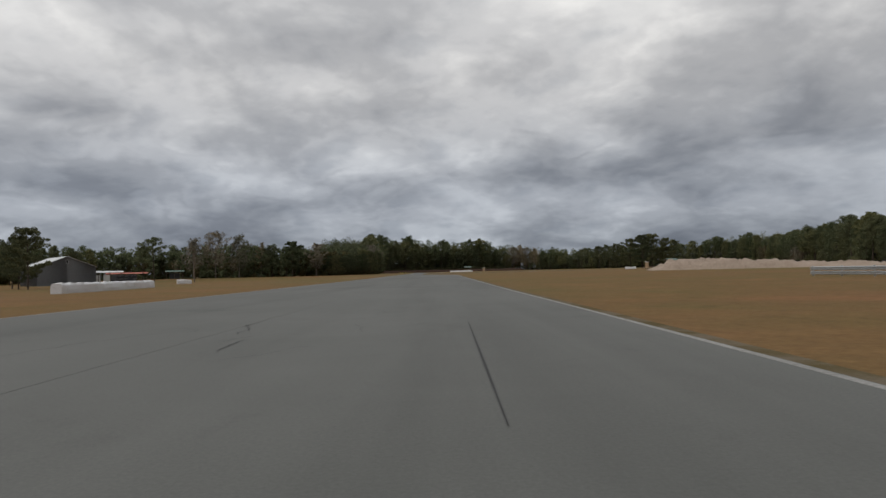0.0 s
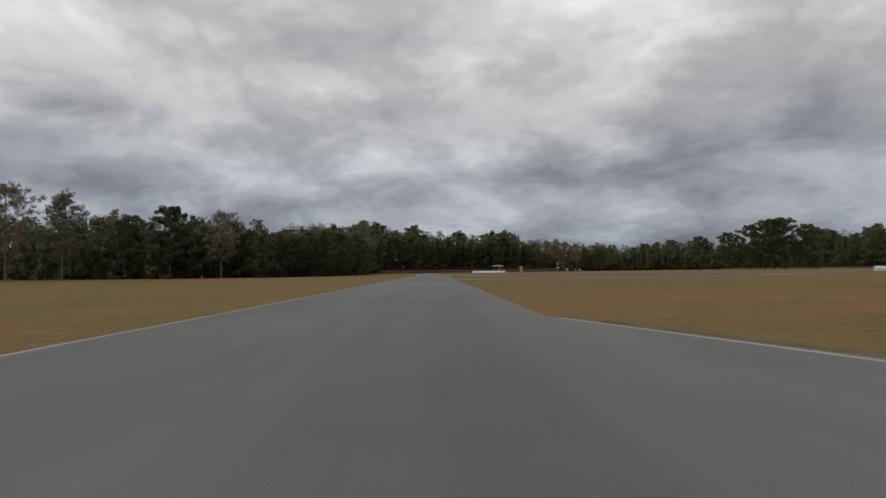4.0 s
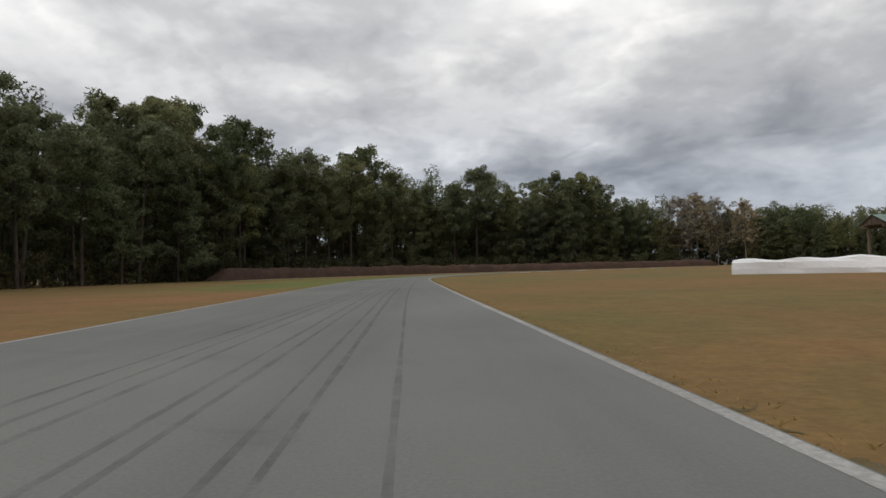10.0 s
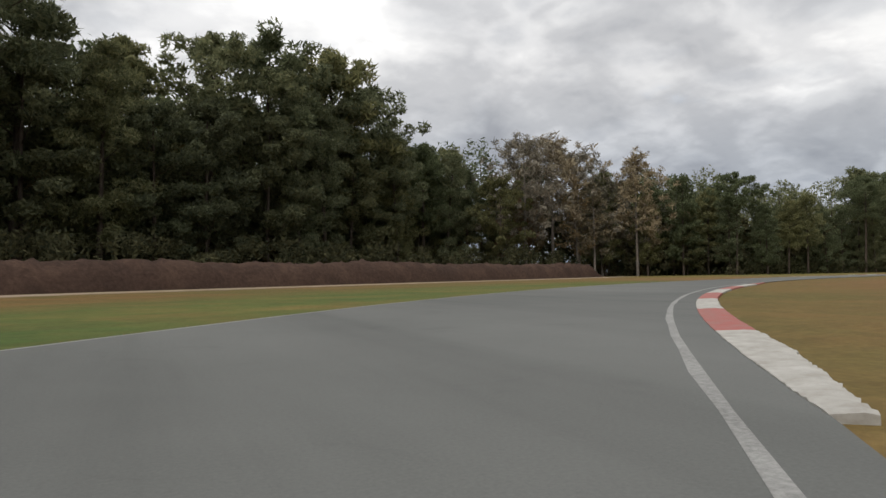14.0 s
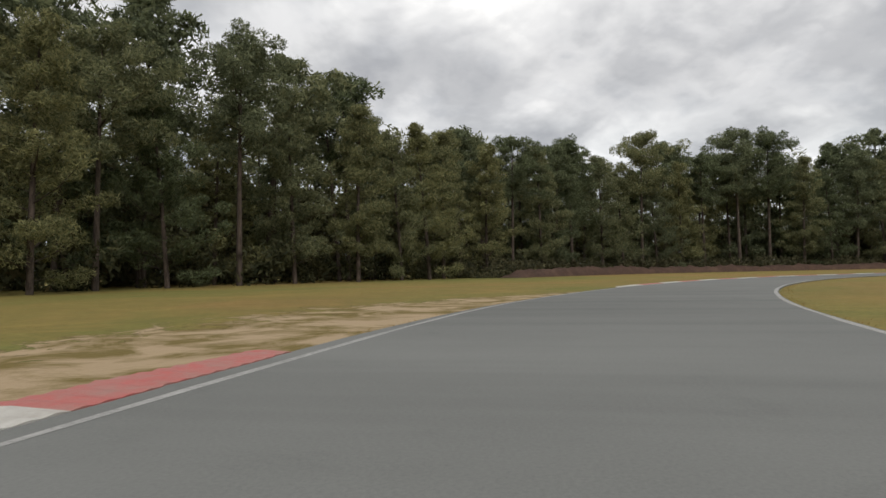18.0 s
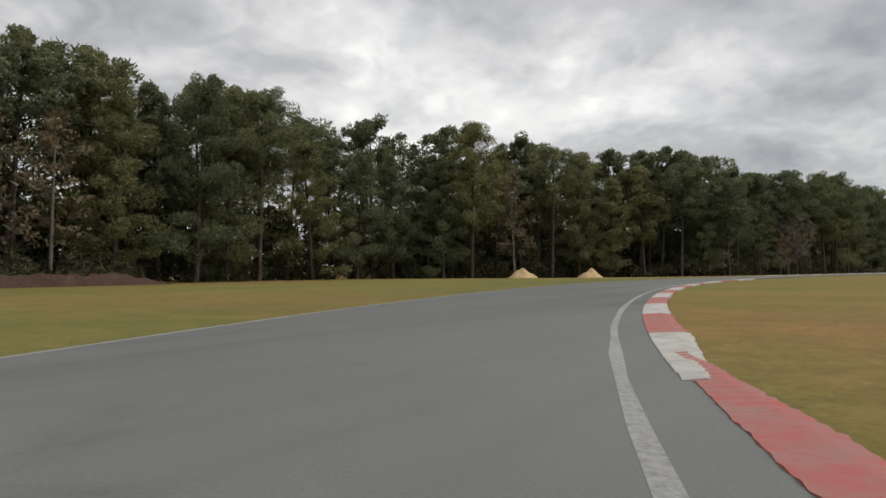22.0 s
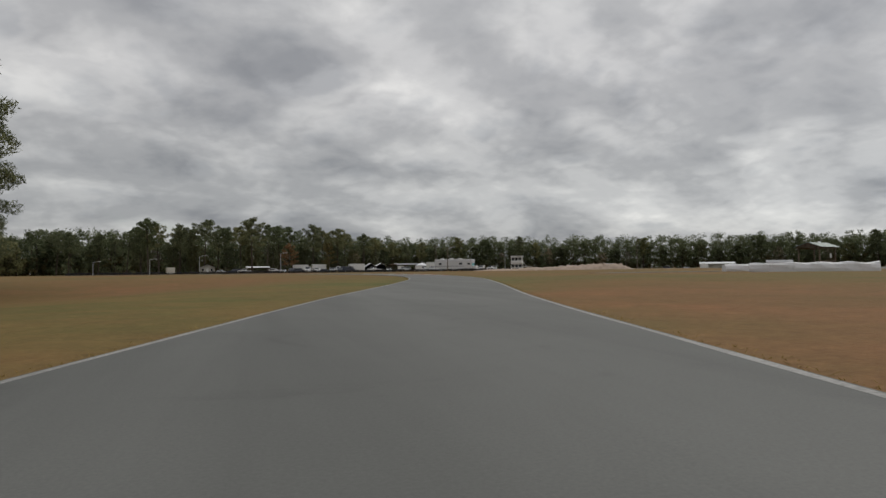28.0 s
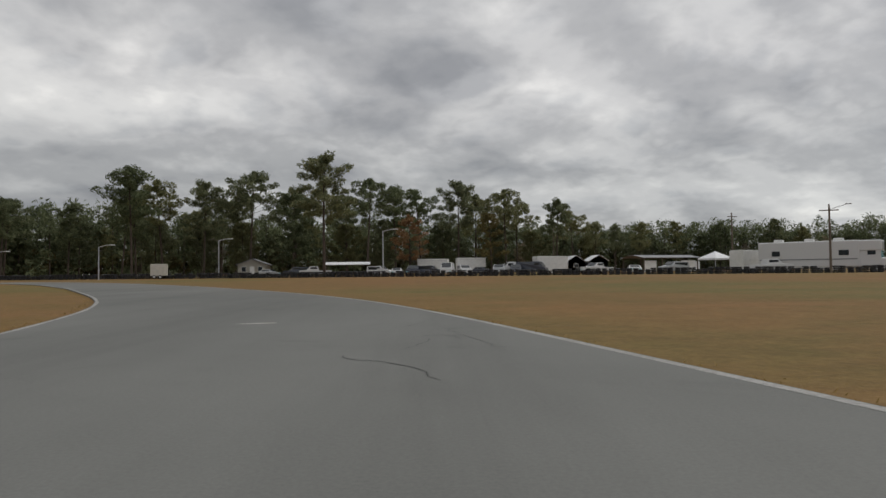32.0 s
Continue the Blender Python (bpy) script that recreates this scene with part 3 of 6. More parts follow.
lane("side_road", [(-6.5, 184), (-1.5, 182.5), (6, 179.5), (16, 176), (34, 180), (60, 184), (90, 186)], lambda u: 3.6 + 6 * max(0, 1 - u * 9) ** 2, -0.006, ASPHALT, "narrow grey asphalt side road across the infield")
lane("service_road", [(-6, 148), (-2, 147.5), (4, 146), (14, 150), (26, 162), (40, 176)], lambda u: 3.2 + 5 * max(0, 1 - u * 9) ** 2, -0.009, ASPHALT, "narrow grey asphalt service road joining the track")


# ---- trees ----
def leaf_quads(rng, centres, radii, per, length, width, squash=0.8, up=0.0):
    """Small pointed leaves scattered through clumps, as vertices and triangles."""
    centres, radii = np.asarray(centres, float), np.asarray(radii, float)
    n = len(centres) * per
    c, r = np.repeat(centres, per, 0), np.repeat(radii, per)
    d = rng.normal(size=(n, 3))
    d /= np.linalg.norm(d, axis=1)[:, None]
    d[:, 2] *= squash
    p = c + d * (r * rng.uniform(0.35, 1.0, n) ** 0.6)[:, None]
    u = rng.normal(size=(n, 3)) + d * 0.8
    u[:, 2] += up
    u /= np.linalg.norm(u, axis=1)[:, None]
    w = np.cross(u, rng.normal(size=(n, 3)))
    w /= np.linalg.norm(w, axis=1)[:, None]
    L, W = (length * rng.uniform(0.6, 1.3, n))[:, None], (width * rng.uniform(0.6, 1.3, n))[:, None]
    v = np.stack([p + u * L, p - u * L + w * W, p - u * L - w * W], 1).reshape(-1, 3)
    return v, np.arange(n * 3).reshape(-1, 3)


def quick_mesh(name, v, f, mat):
    me = bpy.data.meshes.new(name)
    me.vertices.add(len(v))
    me.vertices.foreach_set("co", np.asarray(v, np.float32).ravel())
    k = f.shape[1]
    me.loops.add(f.size)
    me.loops.foreach_set("vertex_index", f.astype(np.int32).ravel())
    me.polygons.add(len(f))
    me.polygons.foreach_set("loop_start", np.arange(0, f.size, k, dtype=np.int32))
    me.materials.append(mat)
    me.update(calc_edges=True)
    return me


class Wood:
    """Gathers tapered rods into one mesh: trunk and limbs."""

    def __init__(self):
        self.v, self.f = [], []

    def rod(self, points, radii, sides=6):
        base = len(self.v)
        for k, (p, r) in enumerate(zip(points, radii)):
            for s in range(sides):
                a = 2 * math.pi * s / sides
                self.v.append((p[0] + r * math.cos(a), p[1] + r * math.sin(a), p[2] + (0.0 if k else -0.15)))
        for k in range(len(points) - 1):
            for s in range(sides):
                a, b = base + k * sides + s, base + k * sides + (s + 1) % sides
                self.f.append((a, b, b + sides, a + sides))

    def mesh(self, name, mat):
        return mesh_from(name, self.v, self.f, mat, smooth=True)


def make_tree(name, seed, height, low, spread, mat, label, category, limbs=20, per=38, leaf=0.021, bark=None, lean=0.02, top=0.45, bare=False, trunk_r=0.012, slim=0.42):
    """A tree of unit kind: tapered trunk with limbs, and a crown of leaf clumps with gaps. low: where the crown begins; top: how full it is at the tip."""
    rng = np.random.default_rng(seed)
    wood = Wood()
    bend = rng.normal(0, lean, (2, 2))
    axis = lambda u: np.array([height * (bend[0, 0] * u + bend[1, 0] * u * u), height * (bend[0, 1] * u + bend[1, 1] * u * u), height * u])
    us = np.linspace(0, 0.97, 10)
    wood.rod([axis(u) for u in us], [height * trunk_r * (1 - u) ** 0.75 + 0.015 for u in us], 8)
    centres, radii = [], []
    for k in range(limbs):
        u = low + (0.96 - low) * ((k + rng.uniform(0, 1)) / limbs)
        q = (u - low) / (1 - low)
        reach = height * spread * (math.sin(math.pi * min(1, 0.22 + 0.78 * q)) ** 0.6 * (1 - top * q) + 0.12) * rng.uniform(0.55, 1.15)
        a = k * 2.4 + rng.uniform(-0.6, 0.6)
        rise = reach * rng.uniform(0.05, 0.5)
        p0 = axis(u)
        p1 = p0 + np.array([math.cos(a) * reach * 0.55, math.sin(a) * reach * 0.55, rise * 0.35])
        p2 = p0 + np.array([math.cos(a) * reach, math.sin(a) * reach, rise])
        r0 = height * 0.0038 * (1.3 - q) + 0.01
        wood.rod([p0, p1, p2], [r0, r0 * 0.6, r0 * 0.2], 4)
        if bare:
            for s in range(7):
                t = rng.uniform(0.3, 1.0)
                b0 = p0 + (p2 - p0) * t
                b1 = b0 + rng.normal(0, 1, 3) * reach * 0.22 + np.array([0, 0, reach * 0.28])
                wood.rod([b0, b1], [r0 * 0.4, r0 * 0.12], 3)
                centres.append(b1), radii.append(height * 0.035)
            continue
        for t in np.linspace(0.45, 1.05, 3):
            c = p0 + (p2 - p0) * t + rng.normal(0, height * 0.012, 3)
            centres.append(c), radii.append(height * rng.uniform(0.036, 0.06))
    for s in range(5):
        centres.append(axis(rng.uniform(0.9, 1.0)) + rng.normal(0, height * 0.018, 3)), radii.append(height * rng.uniform(0.03, 0.045))
    v, f = leaf_quads(rng, centres, radii, per, height * leaf, height * leaf * (0.16 if bare else slim), 0.72, 0.25)
    root = thing(name, pose(0, 0, -500), label, category)
    piece("trunk", wood.mesh("trunk", bark or BARK), root)
    piece("crown", quick_mesh("crown", v, f, mat), root)
    return root


P_LABEL = "tall pine with a bare lower trunk and dark green needle clumps"
E_LABEL = "bushy pine at the wood's edge, green needles almost to the ground"
PINE_FORMS = [(0.42, 0.2, 26, 0.3), (0.5, 0.23, 24, 0.15), (0.34, 0.18, 28, 0.4), (0.56, 0.25, 22, 0.05)]
EDGE_FORMS = [(0.08, 0.22, 0.68), (0.12, 0.2, 0.5), (0.06, 0.25, 0.74)]
PINES = [make_tree("pine_tree", 10 + k, 17.0, lo, sp, PINE, P_LABEL, "tree", limbs=li, top=tp, per=76, leaf=0.017, slim=0.3) for k, (lo, sp, li, tp) in enumerate(PINE_FORMS)]
EDGE_PINES = [make_tree("pine_tree", 30 + k, 15.0, lo, sp, PINE, E_LABEL, "tree", limbs=36, top=tp, per=60, leaf=0.017, slim=0.3) for k, (lo, sp, tp) in enumerate(EDGE_FORMS)]
NEAR_PINES = [make_tree("pine_tree", 80 + k, 17.0, lo, sp, PINE, P_LABEL, "tree", limbs=li + 6, top=tp, per=180, leaf=0.0112, slim=0.23) for k, (lo, sp, li, tp) in enumerate(PINE_FORMS)]
NEAR_EDGE = [make_tree("pine_tree", 90 + k, 15.0, lo, sp, PINE, E_LABEL, "tree", limbs=42, top=tp, per=155, leaf=0.0112, slim=0.23) for k, (lo, sp, tp) in enumerate(EDGE_FORMS)]
OAKS = [make_tree("oak_tree", 50 + k, 12.0, lo, sp, OAK, "broad dark evergreen oak with a dense rounded crown", "tree", limbs=40, top=0.15, per=130, leaf=0.0138) for k, (lo, sp) in enumerate([(0.14, 0.3), (0.2, 0.34)])]
RUSTY = make_tree("autumn_tree", 60, 10.0, 0.2, 0.27, RUST, "round tree with rust-brown autumn leaves", "tree", limbs=26, top=0.3, per=60, leaf=0.018)
OCHRE = make_tree("autumn_tree", 61, 10.0, 0.2, 0.24, YELLOW, "tree with thinning ochre autumn leaves", "tree", limbs=24, top=0.3, per=44, leaf=0.018)
BARES = [make_tree("bare_tree", 70 + k, 13.0, 0.22, 0.31, TWIG, "leafless grey tree with fine branching twigs", "tree", limbs=34, top=0.3, per=22, leaf=0.024, bark=GREY_BARK, bare=True) for k in range(2)]
DRY = make_tree("autumn_tree", 62, 12.0, 0.2, 0.2, TAN_LEAF, "slender tree with a few dry brown leaves", "tree", limbs=22, top=0.4, per=14, leaf=0.02, bark=GREY_BARK)


def plant(kind, x, y, height, turn, rng=None, z=-0.03, group=""):
    base = {id(k): h for ks, h in ((PINES, 17.0), (EDGE_PINES, 15.0), (NEAR_PINES, 17.0), (NEAR_EDGE, 15.0), (OAKS, 12.0), ([RUSTY, OCHRE], 10.0), (BARES, 13.0), ([DRY], 12.0)) for k in ks}[id(kind)]
    s = height / base
    ob = copy_thing(kind, pose(x, y, z, 0, 0, turn))
    ob.scale = (s, s, s)
    if group:
        ob["group"] = group
    return ob


def wood_line(points, outward, rows, gap, mix, seed, height, group, depth=4.5, first=0.0):
    """Rows of single trees along a line, the first row at the edge of the wood."""
    rng = np.random.default_rng(seed)
    p = spline(points, 0.5)
    s = np.r_[0, np.cumsum(np.linalg.norm(np.diff(p, axis=0), axis=1))]
    for row in range(rows):
        at = rng.uniform(0, gap)
        while at < s[-1]:
            x, y = np.interp(at, s, p[:, 0]), np.interp(at, s, p[:, 1])
            i = min(len(p) - 2, int(np.searchsorted(s, at)))
            t = p[i + 1] - p[i - 1] if i else p[1] - p[0]
            t = t / np.linalg.norm(t)
            nrm = np.array([-t[1], t[0]]) * outward
            off = first + row * depth + rng.uniform(-1.2, 1.2)
            kinds = mix[min(row, len(mix) - 1)]
            kind = kinds[rng.integers(len(kinds))]
            tall = np.interp(at / s[-1], np.linspace(0, 1, len(height)), height)
            h = tall * rng.uniform(0.85, 1.07) * (0.86 if kind in EDGE_PINES or kind in NEAR_EDGE else 0.7 if kind in OAKS or kind in (RUSTY, OCHRE, DRY) else 0.62 if kind in BARES else 1.0)
            q = (x + nrm[0] * off, y + nrm[1] * off)
            plant(kind, *q, h, rng.uniform(0, 360), group=group, z=ground_z(*q) - 0.02)
            at += gap * rng.uniform(0.65, 1.4) * (1.0 + 0.15 * row)


def deep_wood(name, points, outward, near, far, gap, height, seed, mat, label, wide=0.26, per=34, leaf=0.3, plump=1.0):
    """The depth of a wood behind its edge, as one mesh of leaf clumps on trunks."""
    rng = np.random.default_rng(seed)
    p = spline(points, 0.5)
    s = np.r_[0, np.cumsum(np.linalg.norm(np.diff(p, axis=0), axis=1))]
    centres, radii, wood = [], [], Wood()
    off = near
    while off < far:
        at = rng.uniform(0, gap)
        while at < s[-1]:
            i = min(len(p) - 2, int(np.searchsorted(s, at)))
            t = p[i + 1] - p[i - 1] if i else p[1] - p[0]
            t = t / np.linalg.norm(t)
            q = p[i] + np.array([-t[1], t[0]]) * outward * (off + rng.uniform(-2, 2))
            h = np.interp(at / s[-1], np.linspace(0, 1, len(height)), height) * rng.uniform(0.7, 1.1)
            g = ground_z(*q)
            wood.rod([(q[0], q[1], g), (q[0], q[1], h * 0.9)], [0.16, 0.05], 4)
            for k in range(26):
                u = rng.uniform(0.0, 1.0) ** 0.9
                r = h * rng.uniform(0.05, wide) * (1.15 - u) ** 0.6
                a = rng.uniform(0, 6.28)
                centres.append((q[0] + math.cos(a) * r, q[1] + math.sin(a) * r, h * u)), radii.append(h * rng.uniform(0.06, 0.1) * plump)
            at += gap * rng.uniform(0.6, 1.4)
        off += gap * 0.9
    v, f = leaf_quads(rng, centres, radii, per, leaf, leaf * 0.4, 0.8, 0.2)
    root = thing(name, pose(0, 0, 0), label, "woods", kind="stuff")
    tagged(piece("trunk", wood.mesh("trunk", BARK), root), kind="stuff")
    tagged(piece("crown", quick_mesh("crown", v, f, mat), root), kind="stuff")


def undergrowth(name, points, outward, seed, height, label, depth=5.0, dense=2.4, first=-0.8, leaf=0.2, per=60, rise=1.5):
    rng = np.random.default_rng(seed)
    p = spline(points, 0.5)
    n = int(len(p) * 0.5 * dense)
    i = rng.integers(1, len(p) - 1, n)
    t = p[i + 1 - (i + 1 >= len(p))] - p[i - 1]
    t /= np.linalg.norm(t, axis=1)[:, None]
    off = rng.uniform(first, depth, n)
    c = np.stack([p[i, 0] - t[:, 1] * outward * off, p[i, 1] + t[:, 0] * outward * off, height * rng.uniform(0.05, 0.9, n) ** rise], 1)
    v, f = leaf_quads(rng, c, rng.uniform(0.5, 1.3, n), per, leaf, leaf * 0.4, 0.8, 0.3)
    v[:, 2] = np.maximum(v[:, 2], -0.05) + np.repeat([ground_z(*q[:2]) for q in c], per * 3)
    tagged(new(name, quick_mesh(name, v, f, BRUSH)), label, "bushes", kind="stuff")


WEST = [(-34, 200), (-27, 212), (-26, 240), (-28, 270), (-31, 300), (-35, 325), (-40, 352), (-42, 380), (-38, 408)]
NORTH = [(-38, 408), (-28, 428), (-16, 441), (0, 452), (18, 462), (38, 474), (58, 482), (70, 472), (80, 465)]
NORTHEAST = [(80, 465), (98, 463), (118, 460), (140, 452), (160, 441), (174, 426), (183, 405), (188, 385)]
EAST = [(188, 385), (190, 362), (189, 348), (183, 337), (176, 325), (169, 316)]
SOUTHEAST = [(169, 316), (163.5, 306), (161.5, 295), (158, 281), (154, 264), (150, 246), (144, 222), (136, 204), (146, 197), (165, 194)]
wood_line(WEST[:4], 1, 2, 4.0, [OAKS], 1, (8.6, 11.6, 12.6, 12.6, 13.2), "trees of the west wood")
wood_line(WEST[3:], 1, 2, 4.4, [PINES + PINES + EDGE_PINES + OAKS + [DRY], PINES + OAKS], 7, (11.0, 11.4, 12.2, 13.6, 16.0, 20.0), "trees of the west wood")
wood_line(NORTH, 1, 2, 4.8, [NEAR_PINES + NEAR_EDGE + OAKS, PINES + PINES + EDGE_PINES], 2, (19.6, 20.0, 21.5, 20.0, 15.0, 12.5), "pines behind the earth bank", first=1.0)
wood_line(NORTHEAST, 1, 2, 4.2, [NEAR_EDGE + NEAR_EDGE + NEAR_PINES, PINES + EDGE_PINES], 3, (10.6, 13.6, 14.8, 18.0, 19.4), "pines of the north-east wood")
wood_line(EAST, 1, 2, 4.2, [NEAR_EDGE + NEAR_EDGE + NEAR_PINES + [DRY], PINES + EDGE_PINES], 4, (18.4, 16.4, 15.8), "pines of the east wood")
wood_line(SOUTHEAST, 1, 2, 3.9, [NEAR_EDGE + NEAR_EDGE + NEAR_PINES, PINES + EDGE_PINES], 6, (15.0, 15.8, 16.8, 18.2, 17.5, 14.0, 13.0), "pines of the east wood")
W_LABEL = "deep stand of dark pines behind the wood's edge"
deep_wood("woods", WEST, 1, 8, 28, 4.6, (5.5, 8.5, 10.0, 12.0, 14.5, 18.0, 20.0, 21.0), 11, OAK, W_LABEL)
deep_wood("woods", NORTH, 1, 9, 30, 4.6, (21.0, 21.0, 20.0, 14.0), 12, PINE, W_LABEL, per=44, leaf=0.34)
deep_wood("woods", NORTHEAST, 1, 9, 34, 4.8, (13.5, 15.0, 17.0, 19.0), 13, PINE, W_LABEL)
deep_wood("woods", EAST, 1, 9, 30, 4.8, (19.0, 16.0), 14, PINE, W_LABEL)
deep_wood("woods", SOUTHEAST, 1, 9, 26, 4.8, (15.0, 16.5, 17.0, 14.0, 13.0), 17, PINE, W_LABEL)
U_LABEL = "dark leafy bushes along the foot of the wood"
for k, (line, tall) in enumerate(((WEST, 3.0), (NORTH, 4.6), (NORTHEAST, 2.6), (EAST, 2.6), (SOUTHEAST, 2.6))):
    undergrowth("undergrowth", line, 1, 21 + k, tall, U_LABEL)
    undergrowth("undergrowth", line, 1, 41 + k, tall * 2.8, "dark thicket deep inside the wood", depth=20.0, dense=8.0, first=6.0, leaf=0.42, per=40, rise=1.0)
undergrowth("undergrowth", NORTH, 1, 61, 11.0, "dark thicket deep inside the wood", depth=26.0, dense=8.0, first=9.0, leaf=0.45, per=40, rise=1.0)
undergrowth("undergrowth", NORTHEAST, 1, 62, 9.0, "dark thicket deep inside the wood", depth=26.0, dense=8.0, first=9.0, leaf=0.45, per=40, rise=1.0)
undergrowth("undergrowth", EAST, 1, 63, 9.0, "dark thicket deep inside the wood", depth=24.0, dense=8.0, first=9.0, leaf=0.45, per=40, rise=1.0)
# the tallest pines that stand out of the woods' outline
for n, (x, y, h) in enumerate([(19.5, 469, 23.0), (24, 472, 21.5), (27.5, 474, 23.6), (33.5, 477.5, 21.0), (-46.3, 386, 20.5), (-45.5, 392.5, 22.0), (-44.4, 399, 23.5), (-43, 408, 24.8), (-40, 415.5, 24.5), (-36, 424, 19.5), (-23, 440.5, 24.8),
                               (113.6, 466, 15.6), (118.5, 465.5, 16.8), (127.4, 462.5, 15.8), (136, 459.5, 16.6), (108, 467.5, 14.8), (104, 467.5, 15.0), (194.5, 378, 17.5), (194.8, 372, 17.5), (187.8, 335, 17.0), (183.2, 327, 17.3), (173.3, 313, 16.8), (168.6, 306, 17.0), (166.6, 300, 16.8), (165.6, 294.6, 16.2), (171, 311.5, 17.2), (-30.6, 247, 11.2), (-31, 242.5, 10.0)]):
    plant(PINES[(n * 2 + 1) % 4], x, y, h, n * 83 % 360, z=ground_z(x, y) - 0.05, group="tall pines in the wood")
# far woods that close the place to the west and south
FAR_WEST = [(-40, 203), (-64, 207), (-90, 216), (-112, 205), (-128, 170), (-132, 120), (-128, 70), (-118, 20), (-100, -30), (-60, -66), (-10, -84), (50, -84), (110, -60), (160, -20), (190, 30)]
FAR_EAST = [(190, 30), (215, 90), (222, 160), (212, 230), (205, 300)]
deep_wood("woods", FAR_WEST, -1, 0, 24, 4.6, (9.5, 10.5, 11.0, 14.0, 16.0, 16.5, 16.5, 15.5, 13.5), 15, PINE, "distant mixed wood of dark oaks and pines", 0.34, 24, 0.46, 1.25)
deep_wood("woods", FAR_EAST, -1, 0, 20, 5.5, (12.5, 14.0), 16, PINE, "distant dark pine wood", 0.34, 24, 0.46, 1.25)
wood_line(FAR_WEST, -1, 1, 9.0, [PINES[:2] + OAKS + OAKS + BARES], 5, (10.0, 11.0, 11.5, 15.0, 16.0, 17.0, 16.0, 15.0, 13.0), "trees of the far wood")
undergrowth("undergrowth", FAR_WEST, -1, 31, 6.0, U_LABEL, depth=14.0, dense=6.0, leaf=0.4, per=44, rise=1.0)
undergrowth("undergrowth", FAR_EAST, -1, 32, 6.0, U_LABEL, depth=14.0, dense=6.0, leaf=0.4, per=44, rise=1.0)


# ---- the track's edges, kerbs and marks ----
for a, b in ((0, nearest(138, 299)), (nearest(124, 256), END)):
    tagged(ribbon("edge_line", a, b, lambda i: -half(i), lambda i: -half(i) + 0.06, 0.0012, 0.0012, LINE_WHITE, wave=0.006), "worn white line along the track's edge", "line", kind="structure")
for a, b in ((nearest(-6.3, 152), nearest(-7.1, 178.5)), (nearest(-7.4, 197.8), END)):
    tagged(ribbon("edge_line", a, b, lambda i: half(i) - 0.07, half, 0.0012, 0.0012, LINE_WHITE, wave=0.006), "worn white line along the track's edge", "line", kind="structure")
lane("apron_edge_line", [(1.95, -88), (1.85, 0), (1.75, 20), (1.85, 60), (1.8, 89), (0.6, 98.3), (-1.3, 104.6), (-3.6, 111.5)], 0.06, 0.0, LINE_WHITE, "worn white line along the apron's edge")


lane("gravel_shoulder", [(2.1, -88), (2.0, 0), (1.9, 20), (2.0, 60), (1.95, 89), (0.8, 98.5), (-1.15, 105), (-3.4, 112)], 0.26, -0.0275, GRAVEL, "crumbling strip of gravel and earth at the asphalt's edge")


def along(s, off):
    """The place off metres right of the centre line at the fractional sample s."""
    i = int(min(END - 1, max(0, math.floor(s))))
    u = s - i
    c = TRACK[i, :2] * (1 - u) + TRACK[i + 1, :2] * u
    r = RIGHT[i] * (1 - u) + RIGHT[i + 1] * u
    return c + r * off


def kerb(side, start, stop, length, red, wide, strip):
    """A raised ribbed kerb outside the track's edge, one object for each painted block."""
    i0, i1 = nearest(*start), nearest(*stop)
    rng = np.random.default_rng(i0)
    root = tagged(thing("kerb", pose(0, 0, 0), "low ribbed kerb painted in worn red and white blocks", "kerb", kind="structure"), group="kerbs")
    for k in range(int((i1 - i0) / length + 0.35)):
        s0, s1 = i0 + k * length, i0 + (k + 1) * length
        ribs = max(6, int(length / 0.06))
        v, f = [], []
        for n in range(ribs + 1):
            s = s0 + (s1 - s0) * n / ribs
            inner = half(min(END, int(s))) + strip - 0.006 + rng.normal(0, 0.003)
            w = wide * min(1.0, 0.5 + min(s - i0, i1 - s) / 4.0) + rng.normal(0, 0.006)
            rib = 0.007 * (n % 2)
            for off, z in ((inner, -0.03), (inner, 0.003 + rib), (inner + w * 0.7, 0.014 + rib), (inner + w, 0.006 + rib), (inner + w, -0.035)):
                p = along(s, side * off)
                v.append((p[0], p[1], z))
        for n in range(ribs):
            for j in range(4):
                q = (n * 5 + j, n * 5 + j + 1, n * 5 + j + 6, n * 5 + j + 5)
                f.append(q if side > 0 else q[::-1])
        f += [tuple(range(5)), tuple(range(ribs * 5, ribs * 5 + 5))]
        piece("kerb_block", mesh_from("kerb_block", v, f, KERB_RED if (k + red) % 2 else KERB_WHITE), root)
    return root


for row in KERBS:
    kerb(*row)
